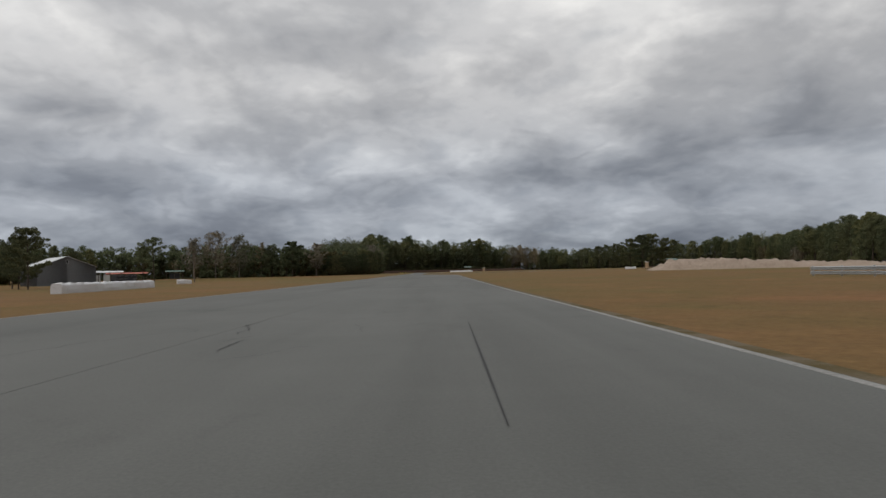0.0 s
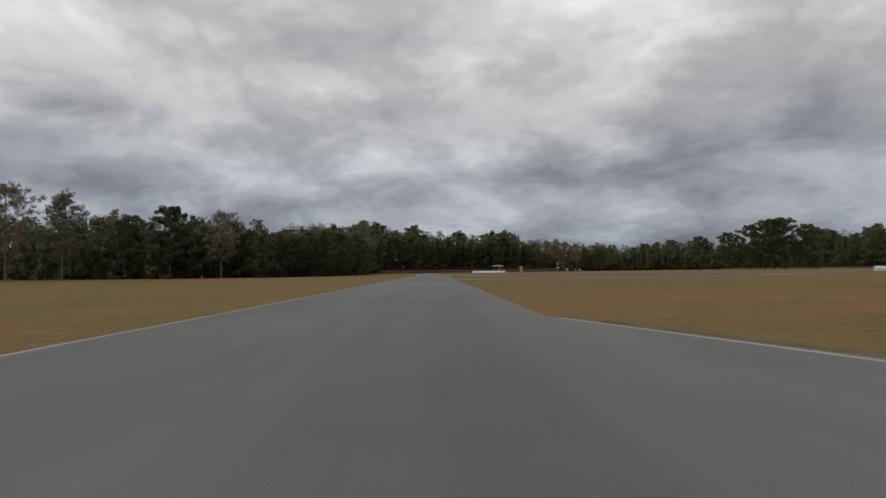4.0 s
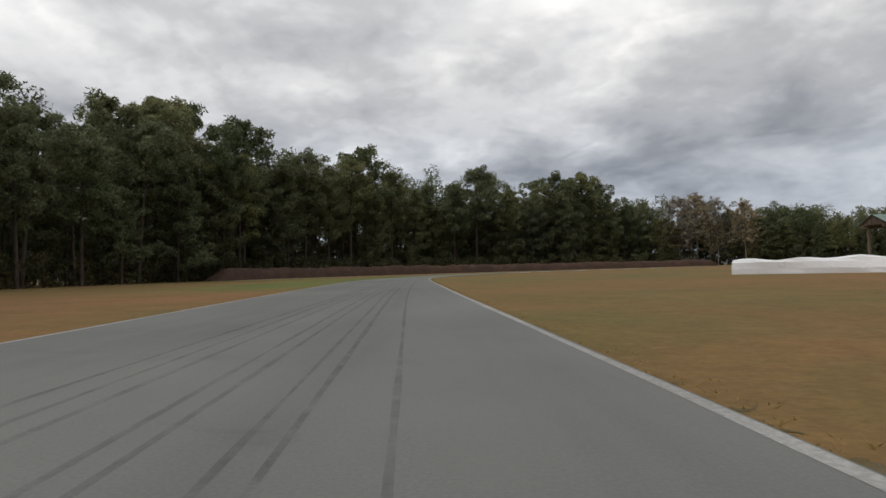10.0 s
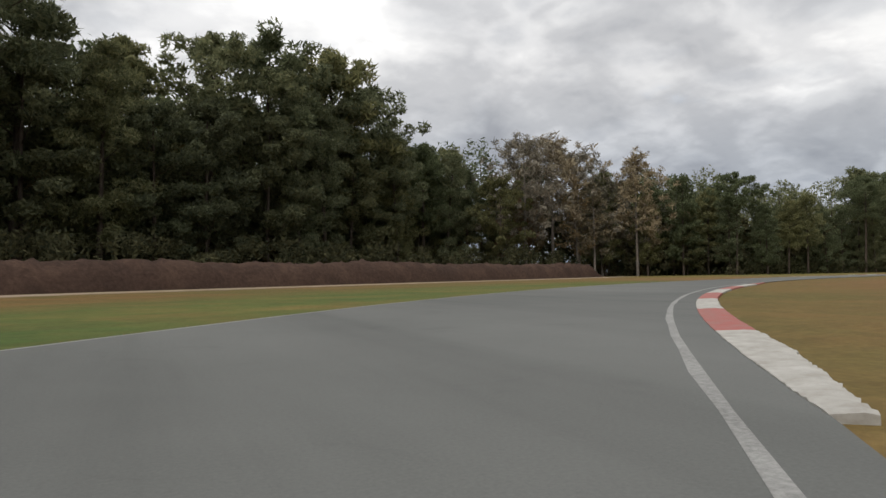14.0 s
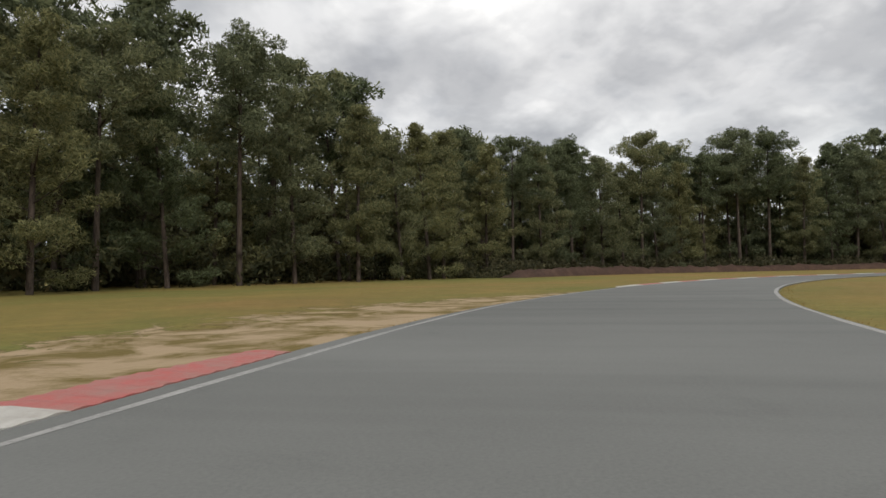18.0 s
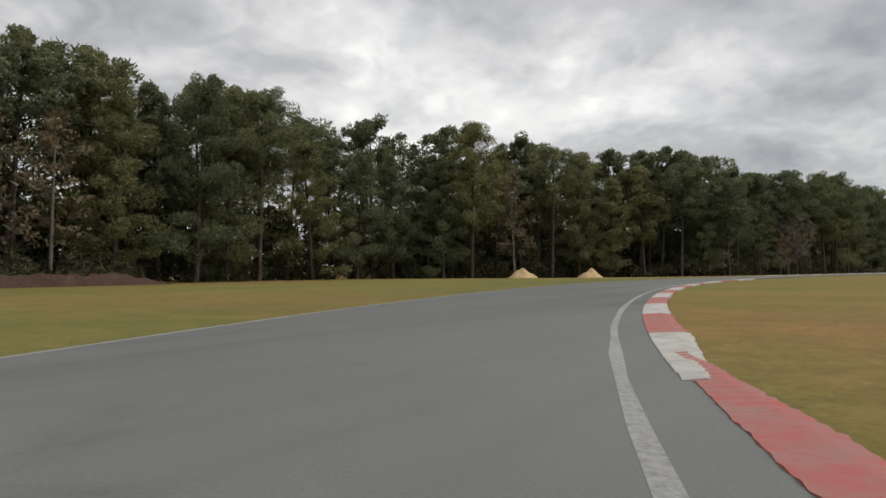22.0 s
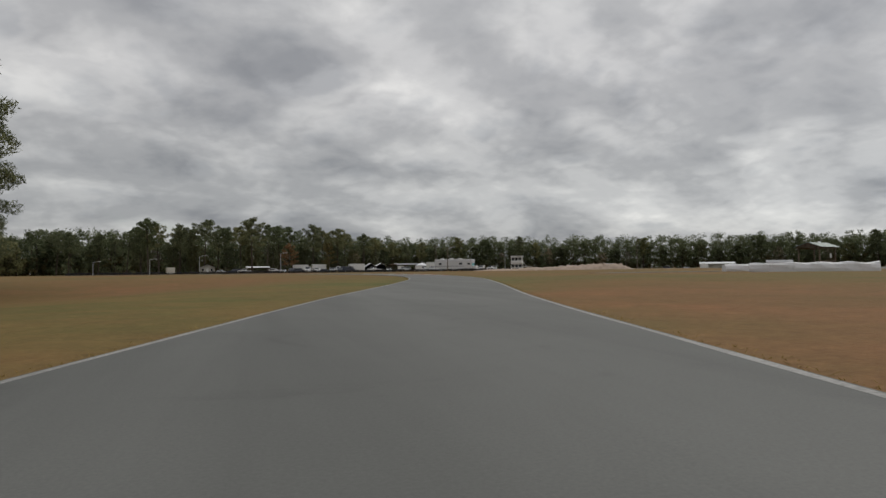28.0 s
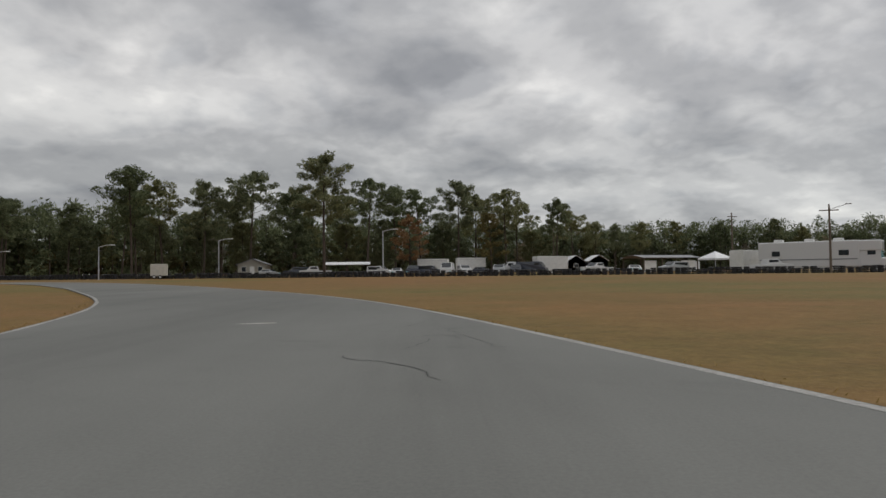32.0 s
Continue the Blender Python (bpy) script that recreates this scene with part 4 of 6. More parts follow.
# the short kerb round the mouth of the side road
mouth = spline(MOUTH, 0.3)
mouth_kerb = tagged(thing("kerb", pose(0, 0, 0), "low kerb in white and red paint round the side road's mouth", "kerb", kind="structure"), group="kerbs")
run = np.r_[0, np.cumsum(np.linalg.norm(np.diff(mouth, axis=0), axis=1))]
for k, (s0, s1, paint) in enumerate(((0.0, 1.4, KERB_WHITE), (1.4, 2.9, KERB_WHITE), (2.9, 4.6, KERB_RED), (4.6, 6.3, KERB_RED), (6.3, float(run[-1]), KERB_RED))):
    v, f = [], []
    steps = np.linspace(s0, s1, max(4, int((s1 - s0) / 0.07)))
    for n, d in enumerate(steps):
        c = np.array([np.interp(d, run, mouth[:, 0]), np.interp(d, run, mouth[:, 1])])
        e = np.array([np.interp(d + 0.05, run, mouth[:, 0]), np.interp(d + 0.05, run, mouth[:, 1])]) - np.array([np.interp(d - 0.05, run, mouth[:, 0]), np.interp(d - 0.05, run, mouth[:, 1])])
        e /= np.linalg.norm(e)
        w, rib = 0.3 + 0.12 * min(1.0, d / 3.0), 0.006 * (n % 2)
        for off, z in ((0.0, -0.05), (0.0, 0.004 + rib), (w * 0.7, 0.016 + rib), (w, 0.008 + rib), (w, -0.05)):
            v.append((c[0] - e[1] * off, c[1] + e[0] * off, z))
    f = [(n * 5 + j, n * 5 + j + 1, n * 5 + j + 6, n * 5 + j + 5) for n in range(len(steps) - 1) for j in range(4)]
    f += [tuple(range(5)), tuple(range(len(v) - 5, len(v)))]
    piece("kerb_block", mesh_from("kerb_block", v, f, paint), mouth_kerb)
lane("mouth_edge_line", [(x - 0.09, y - 0.09) for x, y in MOUTH], 0.05, 0.0, LINE_WHITE, "thin white line along the kerb of the side road's mouth")


def streak(name, points, width, mat, label, category, jag=0.0, z=0.0015, seed=0):
    """A thin flat mark on the tarmac along a line."""
    rng = np.random.default_rng(seed)
    p = spline(points, 0.8)
    if jag > 0.01:
        q = np.asarray(points, float)
        d = np.r_[0, np.cumsum(np.linalg.norm(np.diff(q, axis=0), axis=1))]
        u = np.linspace(0, d[-1], max(6, int(d[-1] / 0.09)))
        p = np.stack([np.interp(u, d, q[:, 0]), np.interp(u, d, q[:, 1])], 1) + rng.normal(0, jag, (len(u), 2)) + rng.normal(0, jag, (len(u) // 4 + 1, 2)).repeat(4, 0)[:len(u)]
    t = np.gradient(p, axis=0)
    t /= np.linalg.norm(t, axis=1)[:, None] + 1e-9
    r = np.stack([t[:, 1], -t[:, 0]], 1)
    w = width * (np.sin(np.linspace(0.15, math.pi - 0.15, len(p))) ** 0.4) * rng.uniform(0.6, 1.3, len(p)) / 2
    v = []
    for i, q in enumerate(p):
        v += [(*(q - r[i] * w[i]), z), (*(q + r[i] * w[i]), z)]
    f = [(2 * i, 2 * i + 1, 2 * i + 3, 2 * i + 2) for i in range(len(p) - 1)]
    return tagged(new(name, mesh_from(name, v, f, mat)), label, category, kind="structure")


APRON_CRACKS = [[(-1.19, 27.15), (-1.09, 26.6), (-1.33, 26.03), (-1.44, 25.74), (-1.44, 25.48)], [(-2.47, 26.25), (-2.5, 26.79), (-2.14, 27.3)], [(0.05, 27.53), (0.03, 26.56), (-0.03, 25.97)], [(-3.4, 55.84), (-3.19, 53.94), (-3.26, 53.34), (-3.1, 52.14), (-3.01, 51.49)], [(-1.14, 53.33), (-1.17, 52.53), (-1.21, 51.82), (-1.17, 51.64)], [(-1.93, 51.59), (-1.92, 51.1)], [(-3.15, 51.18), (-2.82, 51.47)]]
OLD_CRACKS = [
    [(-1.57, 4.57), (-1.63, 5.2), (-1.59, 5.41)], [(-1.81, 5.85), (-2.12, 6.98), (-2.06, 7.19)], [(-3.2, 4.4), (-2.9, 5.7), (-2.3, 6.9)],
    [(-3.3, 19.0), (-3.4, 24.9), (-3.3, 40.4), (-3.5, 53.0)],
]
LATER_CRACKS = [[(-2.95, 84.34), (-3.52, 80.3)], [(-3.45, 79.7), (-3.3, 79.45), (-3.46, 78.81)], [(-2.79, 81.61), (-2.54, 80.23), (-2.46, 79.41)], [(108.21, 158.58), (108.11, 158.93), (108.14, 159.13), (108.25, 159.41)], [(107.99, 159.58), (108.0, 159.77), (108.02, 160.02)], [(113.92, 132.86), (113.8, 133.11), (113.63, 133.23), (113.43, 133.43), (113.39, 133.72), (113.31, 133.83)]]
CRACKS = APRON_CRACKS + OLD_CRACKS + LATER_CRACKS
for n, line in enumerate(CRACKS):
    streak("crack", line, 0.011, TAR, "dark crack in the asphalt sealed with tar", "crack", 0.02, 0.0018, n)
# fine broken cracks in the worn patches
r3 = np.random.default_rng(31)
PATCHES = [((-1.6, 26.0), 1.6, 4.0, 7), ((-1.8, 53.0), 1.5, 4.0, 7), ((-2.6, 80.0), 1.2, 3.5, 6), ((108.2, 160.0), 0.9, 1.6, 6), ((107.9, 176.0), 0.8, 2.2, 6), ((113.4, 130.6), 1.0, 1.6, 7), ((-1.7, 6.5), 1.0, 1.8, 5)]
for n, ((cx, cy), sx, sy, many) in enumerate(PATCHES):
    for k in range(many):
        q = np.array([cx + r3.uniform(-sx, sx), cy + r3.uniform(-sy, sy)])
        a = r3.uniform(0, 2 * math.pi)
        bent = [tuple(q)]
        for _step in range(3):
            a += r3.normal(0, 0.7)
            q = q + np.array([math.cos(a), math.sin(a) * 1.8]) * r3.uniform(0.12, 0.3)
            bent.append(tuple(q))
        streak("crack", bent, 0.007, TAR, "hairline crack in worn asphalt", "crack", 0.012, 0.0016, 500 + n * 20 + k)
streak("crack", [(-6.08, 192.73), (-6.08, 193.52), (-6.12, 195.23)], 0.01, TAR, "straight dark crack in the asphalt", "crack", 0.006, 0.0018, 73)
streak("crack", [(0.25, 6.68), (0.23, 4.3), (0.21, 2.2)], 0.014, TAR, "straight dark crack in the asphalt", "crack", 0.005, 0.0018, 71)
streak("crack", [(-3.74, 86.96), (-3.69, 81.1), (-3.69, 76.0)], 0.012, TAR, "straight dark crack in the asphalt", "crack", 0.005, 0.0018, 72)
streak("paving_seam", [tuple(beside(i, 0.55)) for i in range(nearest(-6, 120), nearest(-11, 300), 12)], 0.011, RUBBER_MARK, "thin dark seam between two lanes of asphalt", "seam", 0.004, 0.0014, 90)
APRON_MARKS = [
    [(-5.76, 192.65), (-5.79, 193.67), (-5.91, 194.99), (-6.24, 198.04)], [(-7.3, 183), (-7.2, 190), (-7.6, 200)],
    [(-3.8, 101), (-3.7, 95.7), (-3.7, 92.0), (-3.75, 84.5)], [(-1.1, 102.2), (-2.6, 96.5), (-3.2, 93.0)], [(-3.0, 97.6), (-1.8, 96.6), (-0.6, 94.4), (0.4, 90.5)],
    [(-8.0, 217), (-7.6, 212), (-7.0, 206)], [(-7.9, 213), (-7.2, 206)], [(-7.2, 262), (-7.9, 250)],
]
APRON_MARKS += [
    [(75.55, 440.39), (76.4, 440.32), (78.23, 439.9)], [(75.6, 440.36), (74.0, 440.2), (72.9, 440.06)], [(72.3, 441.07), (71.5, 440.98), (70.6, 440.87), (69.4, 440.76)],
    [(-10.62, 349.0), (-10.8, 347.9), (-11.0, 346.9), (-11.2, 345.6)], [(-10.6, 348.3), (-10.86, 347.2), (-11.1, 346.0)], [(-7.0, 250.8), (-7.2, 249.4), (-7.35, 247.5)],
]
# braking streaks that swing in towards the first turn
BRAKING = []
for n in range(8):
    i0, i1 = nearest(-11.6, 306) + (n * 5) % 9, nearest(-13, 352) + (n * 7) % 12
    BRAKING.append([tuple(beside(i, -0.7 + (0.0, 0.31, 0.44, 0.86, 0.97, 1.32, 1.43, 1.8)[n] + (1.1 - 0.07 * n) * ((i - i0) / (i1 - i0)) ** 1.6)) for i in range(i0, i1, 5)])
MARKS = APRON_MARKS + BRAKING
for n, line in enumerate(MARKS):
    streak("tyre_mark", line, 0.07 if n < len(APRON_MARKS) else 0.045, RUBBER_MARK, "dark rubber streak left by tyres", "tyre mark", 0.0, 0.001 + 0.00005 * n, 200 + n)

streak("paint_mark", [(115.38, 130.16), (115.18, 130.11), (114.98, 130.07)], 0.09, KERB_WHITE, "short stray dash of white paint on the asphalt", "paint mark", 0.0, 0.0016, 301)
# worn sand where cars run wide
for a, b, hi in (((50, 440), (80, 444), 3.2), ((81, 444), (103, 442), 3.0), ((106, 440.8), (116, 435), 0.9), ((128, 424), (141, 409), 0.7), ((147.5, 328), (141, 308), 0.75)):
    i0, i1 = nearest(*a), nearest(*b)
    taper = lambda n, i0=i0, i1=i1: min(1.0, (n - i0) / 7.0, (i1 - n) / 7.0)
    tagged(ribbon("sand_run_off", i0, i1, lambda n: outer(n, -1) + 0.25, lambda n, hi=hi, tp=taper: outer(n, -1) - 0.4 - hi * tp(n), -0.0275, -0.0285, BARE_SAND, wave=0.1), "worn sandy strip where cars run wide", "sand", kind="structure")
for a, b, hi in (((-5.2, 155), (-8.2, 250), 0.35), ((-8, 262), (-10.8, 352), 0.3), ((-8, 380), (-4, 388), 0.5), ((18, 419), (40, 432), 0.3), ((150.5, 381), (152, 352), 0.9)):
    i0, i1 = nearest(*a), nearest(*b)
    tagged(ribbon("gravel_shoulder", i0, i1, lambda n: outer(n, 1) - 0.25, lambda n, hi=hi: outer(n, 1) + hi * 0.4, -0.027, -0.028, GRAVEL, wave=0.08), "crumbling strip of gravel and earth at the asphalt's edge", "gravel", kind="structure")


for n, line in enumerate(([(151.5, 369.2), (151.46, 370.2), (151.38, 371.1)], [(150.5, 368.6), (150.5, 369.4)], [(150.9, 370.4), (150.8, 371.0)])):
    streak("bare_patch", line, 0.22, BARE_SAND, "patch of bare sandy soil beside the kerb", "sand", 0.0, -0.0275, 600 + n)


# ---- earth banks and heaps ----
def bank(name, points, height, width, mat, label, category, seed, rough=0.25, kind=""):
    """A long irregular bank of earth along a line."""
    rng = np.random.default_rng(seed)
    p = spline(points, 0.4)
    t = np.gradient(p, axis=0)
    t /= np.linalg.norm(t, axis=1)[:, None]
    r = np.stack([t[:, 1], -t[:, 0]], 1)
    across = np.linspace(-1, 1, 13)
    v = []
    for i, q in enumerate(p):
        end = min(1.0, i / 8.0 + 0.05, (len(p) - 1 - i) / 8.0 + 0.05)
        for c in across:
            d = q + r[i] * c * width / 2
            lump = noise.noise(Vector((d[0] * 0.2, d[1] * 0.2, seed))) * 0.35 + noise.noise(Vector((d[0] * 1.3, d[1] * 1.3, seed + 5))) * 0.35 + noise.noise(Vector((d[0] * 3.1, d[1] * 3.1, seed + 9))) * 0.3
            z = np.interp(i / (len(p) - 1), np.linspace(0, 1, len(height)), height) * end * max(0.0, 1 - abs(c) ** 3.0) * (1 + rough * lump * 1.6) + rough * 0.12 * lump * (abs(c) < 0.95)
            v.append((d[0], d[1], ground_z(*d) - 0.02 + max(0.0, z)))
    m = len(across)
    f = [(i * m + j, i * m + j + 1, (i + 1) * m + j + 1, (i + 1) * m + j) for i in range(len(p) - 1) for j in range(m - 1)]
    return tagged(new(name, mesh_from(name, v, [q[::-1] for q in f], mat, smooth=True)), label, category, kind=kind)


bank("earth_bank", [(-37, 392), (-30, 408), (-22, 420), (-10, 431), (3, 441), (16, 449), (30, 457), (48, 466), (60, 473)], (1.5, 1.5), 3.0, RED_EARTH, "long bank of bare red-brown earth below the pines", "earth bank", 3)
bank("earth_bank", [(138, 447), (156, 438), (168, 426), (177, 410), (183, 392), (185, 372)], (0.7, 0.7), 2.2, RED_EARTH, "low bank of red-brown earth and roots at the wood's edge", "earth bank", 4, 0.5)
undergrowth("undergrowth", [(-38, 395), (-31, 410), (-23, 422), (-11, 433), (2, 443), (15, 451), (29, 459), (47, 468), (60, 475)], 1, 71, 3.4, "dark bushes on top of the earth bank", depth=8.0, dense=5.0, first=-0.3)
undergrowth("undergrowth", [(139, 449), (157, 440), (169.5, 427), (178.5, 411), (184.5, 392), (186.5, 372)], 1, 72, 1.6, "dark bushes and roots on the low bank", depth=4.0, dense=5.0, first=-0.6)
FOOT = [(-34.4, 391), (-27.8, 406.4), (-20.2, 418), (-8.6, 428.8), (4.2, 438.6), (17, 446.6), (31, 454.6), (49, 463.4), (61, 470.4)]
lane("dirt_strip", [(x + 1.0, y - 0.9) for x, y in FOOT], 3.2, -0.027, SAND, "thin pale strip of bare dirt at the foot of the bank")
bank("sand_mound", [(29.3, 92), (36, 91), (46, 89.5), (57, 86), (69.8, 81.5)], (1.15, 1.35, 1.0, 0.6, 0.4, 0.3), 6.5, SAND, "long pale mound of dumped sand on the infield", "sand mound", 5, 0.75)


def heap(x, y, size, high, mat, label, seed):
    bm = bmesh.new()
    bmesh.ops.create_grid(bm, x_segments=22, y_segments=22, size=size)
    for v in bm.verts:
        d = v.co.length / size
        v.co.z = high * max(0.0, 1 - d) ** 0.85 * (1 + 0.3 * noise.noise(v.co * 1.4 + Vector((seed, 0, 0)))) - 0.05
    bmesh.ops.delete(bm, geom=[v for v in bm.verts if v.co.length > size * 1.02], context="VERTS")
    me = bpy.data.meshes.new("sand_heap")
    bm.to_mesh(me)
    bm.free()
    me.materials.append(mat)
    me.polygons.foreach_set("use_smooth", [True] * len(me.polygons))
    ob = new("sand_heap", me)
    ob.matrix_basis = pose(x, y, ground_z(x, y), 0, 0, seed * 40)
    return tagged(ob, label, "sand heap", "sand heaps by the wood")


HEAP_SAND = material("fresh_yellow_sand", grain((0.5, 0.36, 0.2), 0.2, 2, 20), 0.95, bump=0.5, bump_scale=6, spec=0.1)
heap(173.0, 330.0, 1.6, 1.25, HEAP_SAND, "cone-shaped heap of fresh yellow sand in front of bushes", 1)
heap(178.0, 336.0, 1.7, 1.2, HEAP_SAND, "cone-shaped heap of fresh yellow sand in front of bushes", 2)


# ---- things beside the track ----
def wrapped_wall(name, points, height, label, group=""):
    """A tyre wall wrapped in white plastic: a lumpy long block with sagging top."""
    p = spline(points, 0.45)
    t = np.gradient(p, axis=0)
    t /= np.linalg.norm(t, axis=1)[:, None]
    r = np.stack([t[:, 1], -t[:, 0]], 1)
    ring = [(-0.5, 0.0), (-0.52, 0.35), (-0.5, 0.8), (-0.38, 0.98), (0.0, 1.03), (0.38, 0.98), (0.5, 0.8), (0.52, 0.35), (0.5, 0.0)]
    v = []
    for i, q in enumerate(p):
        for k, (a, b) in enumerate(ring):
            w = noise.noise(Vector((q[0] * 0.9, q[1] * 0.9, k * 0.6)))
            d = q + r[i] * (a * 0.95 + 0.09 * w)
            v.append((d[0], d[1], ground_z(*d) + b * height * (1 + 0.09 * w) + (0.05 * math.sin(i * 1.3) if b > 0.9 else 0)))
    m = len(ring)
    f = [(i * m + j, (i + 1) * m + j, (i + 1) * m + j + 1, i * m + j + 1) for i in range(len(p) - 1) for j in range(m - 1)]
    f += [tuple(range(m)), tuple(range((len(p) - 1) * m, len(p) * m))[::-1]]
    root = thing(name, pose(0, 0, 0), label, "tyre wall", group)
    piece("plastic_cover", mesh_from("plastic_cover", v, f, WRAP), root)
    q = p[len(p) // 3]
    bm = bmesh.new()
    for i in range(2, len(p) - 2, 5):
        a, b = p[i] - r[i] * 0.53, p[i] - r[i] * 0.54
        tube(bm, (a[0], a[1], ground_z(*a) + 0.05), (b[0], b[1], ground_z(*b) + height * 0.9), 0.018, sides=5)
    part("strap", bm, GREY_METAL, root, "grey strap")
    return root


W_LABEL2 = "long tyre wall wrapped in wrinkled white plastic sheet"
wrapped_wall("wrapped_tyre_wall", [(4.1, 346.2), (9.5, 341.5), (15.2, 336.4)], 0.68, W_LABEL2, "wrapped tyre walls")
wrapped_wall("wrapped_tyre_wall", [(79.5, 194.3), (75.5, 197.2), (71.5, 200.0)], 0.75, W_LABEL2, "wrapped tyre walls")
wrapped_wall("wrapped_tyre_wall", [(-35.5, 59), (-37.8, 74), (-40.4, 89)], 0.95, W_LABEL2, "wrapped tyre walls")
wrapped_wall("wrapped_tyre_block", [(-52.3, 126.5), (-51.2, 127.2), (-50.2, 128.0)], 0.8, "short block of tyres wrapped in white plastic", "wrapped tyre walls")
wrapped_wall("wrapped_tyre_block", [(55.5, 196.0), (57.0, 195.6), (58.5, 195.0)], 0.6, "short block of tyres wrapped in white plastic", "wrapped tyre walls")
wrapped_wall("wrapped_tyre_block", [(72.5, 188.4), (74.5, 187.8), (76.5, 187.2)], 0.7, "short block of tyres wrapped in white plastic", "wrapped tyre walls")


def ribbed_sheet(bm, w, d, ribs, thick=0.03):
    """One sheet of ribbed metal roofing."""
    rows = []
    for k in range(ribs * 4 + 1):
        x, z = -w / 2 + w * k / (ribs * 4), (0.03 if k % 4 == 0 else 0.0)
        rows.append([bm.verts.new((x, y, z + dz)) for y, dz in ((-d / 2, 0), (d / 2, 0), (d / 2, -thick), (-d / 2, -thick))])
    for a, b in zip(rows[:-1], rows[1:]):
        for j in range(4):
            bm.faces.new((a[j], b[j], b[(j + 1) % 4], a[(j + 1) % 4]))
    bm.faces.new(rows[0])
    bm.faces.new(rows[-1][::-1])
    bmesh.ops.recalc_face_normals(bm, faces=bm.faces[:])


def flag_shelter(x, y, turn, digit):
    """A marshal's open shelter: four posts, beams, a low gabled metal roof, a number plate and a rail."""
    root = thing("marshal_shelter", pose(x, y, ground_z(x, y), 0, 0, turn), "open wooden shelter with a green metal gabled roof", "shelter", "marshal shelters")
    w, d, h = 3.9, 2.6, 2.15
    post = bmesh.new()
    box(post, 0.11, 0.11, h, bevel=0.01)
    me = bpy.data.meshes.new("post")
    post.to_mesh(me)
    post.free()
    me.materials.append(WOOD)
    for sx in (-1, 1):
        for sy in (-1, 1):
            piece("post", me, root, pose(sx * (w / 2 - 0.35), sy * (d / 2 - 0.3), 0))
    for sy in (-1, 1):
        bm = bmesh.new()
        box(bm, w, 0.08, 0.16, 0, sy * (d / 2 - 0.3), h)
        part("beam", bm, WOOD, root)
    for sy in (-1, 1):
        bm = bmesh.new()
        ribbed_sheet(bm, w, d / 2 + 0.12, 10)
        part("roof_slope", bm, GREEN_ROOF, root, "green metal roof", m=pose(0, sy * (d / 4 + 0.02), h + 0.42, -sy * 20, 0, 0))
    for sx in (-1, 1):
        bm = bmesh.new()
        vs = [bm.verts.new(c) for c in ((sx * (w / 2 - 0.1), -d / 2, h + 0.16), (sx * (w / 2 - 0.1), d / 2, h + 0.16), (sx * (w / 2 - 0.1), 0, h + 0.62))]
        bm.faces.new(vs)
        bmesh.ops.solidify(bm, geom=bm.faces[:], thickness=0.04)
        part("gable", bm, WOOD, root)
    for z in (0.45, 0.85):
        bm = bmesh.new()
        box(bm, w - 0.6, 0.05, 0.1, 0, -d / 2 + 0.3, z)
        part("rail", bm, WOOD, root)
    plate = bmesh.new()
    box(plate, 0.34, 0.03, 0.42, 0.55, -d / 2 + 0.24, 1.25, bevel=0.005)
    plate = part("number_plate", plate, WHITE_PAINT, root, "white number plate")
    cu = bpy.data.curves.new("digit", "FONT")
    cu.body, cu.size, cu.extrude, cu.align_x = digit, 0.4, 0.004, "CENTER"
    cu.materials.append(BLACK_BOARD)
    dg = new("digit", cu)
    dg.parent, dg.matrix_basis = plate, pose(0.55, -d / 2 + 0.215, 1.31, 90, 0, 0)
    return root


def portable_toilet(x, y, turn):
    root = thing("portable_toilet", pose(x, y, ground_z(x, y), 0, 0, turn), "tan plastic portable toilet with a pale roof", "portable toilet", "portable toilets")
    bm = bmesh.new()
    box(bm, 1.0, 1.0, 1.75, 0, 0, 0.1, bevel=0.04)
    for k in range(5):
        box(bm, 0.08, 1.03, 1.5, -0.4 + 0.2 * k, 0, 0.2, bevel=0.01)
    part("cabin", bm, TAN, root)
    bm = bmesh.new()
    box(bm, 1.1, 1.1, 0.1, 0, 0, 0, bevel=0.02)
    part("skid_base", bm, DARK, root, "dark skid base")
    bm = bmesh.new()
    vs = box(bm, 1.08, 1.08, 0.2, 0, 0, 1.85, bevel=0.06)
    part("roof", bm, WHITE_PAINT, root, "pale domed roof")
    bm = bmesh.new()
    box(bm, 0.66, 0.03, 1.55, 0, -0.53, 0.2, bevel=0.01)
    door = part("door", bm, TAN, root)
    bm = bmesh.new()
    box(bm, 0.09, 0.03, 0.09, 0.24, -0.56, 0.95, bevel=0.01)
    part("latch", bm, STEEL, door, "steel latch")
    bm = bmesh.new()
    tube(bm, (0.36, 0.36, 1.9), (0.36, 0.36, 2.25), 0.05)
    part("vent_pipe", bm, WHITE_PAINT, root, "white vent pipe")
    return root


flag_shelter(13.5, 346.8, -8, "1")
flag_shelter(67.3, 189.5, 200, "2")
portable_toilet(21.9, 343.6, -10)
portable_toilet(61.7, 194.4, 160)


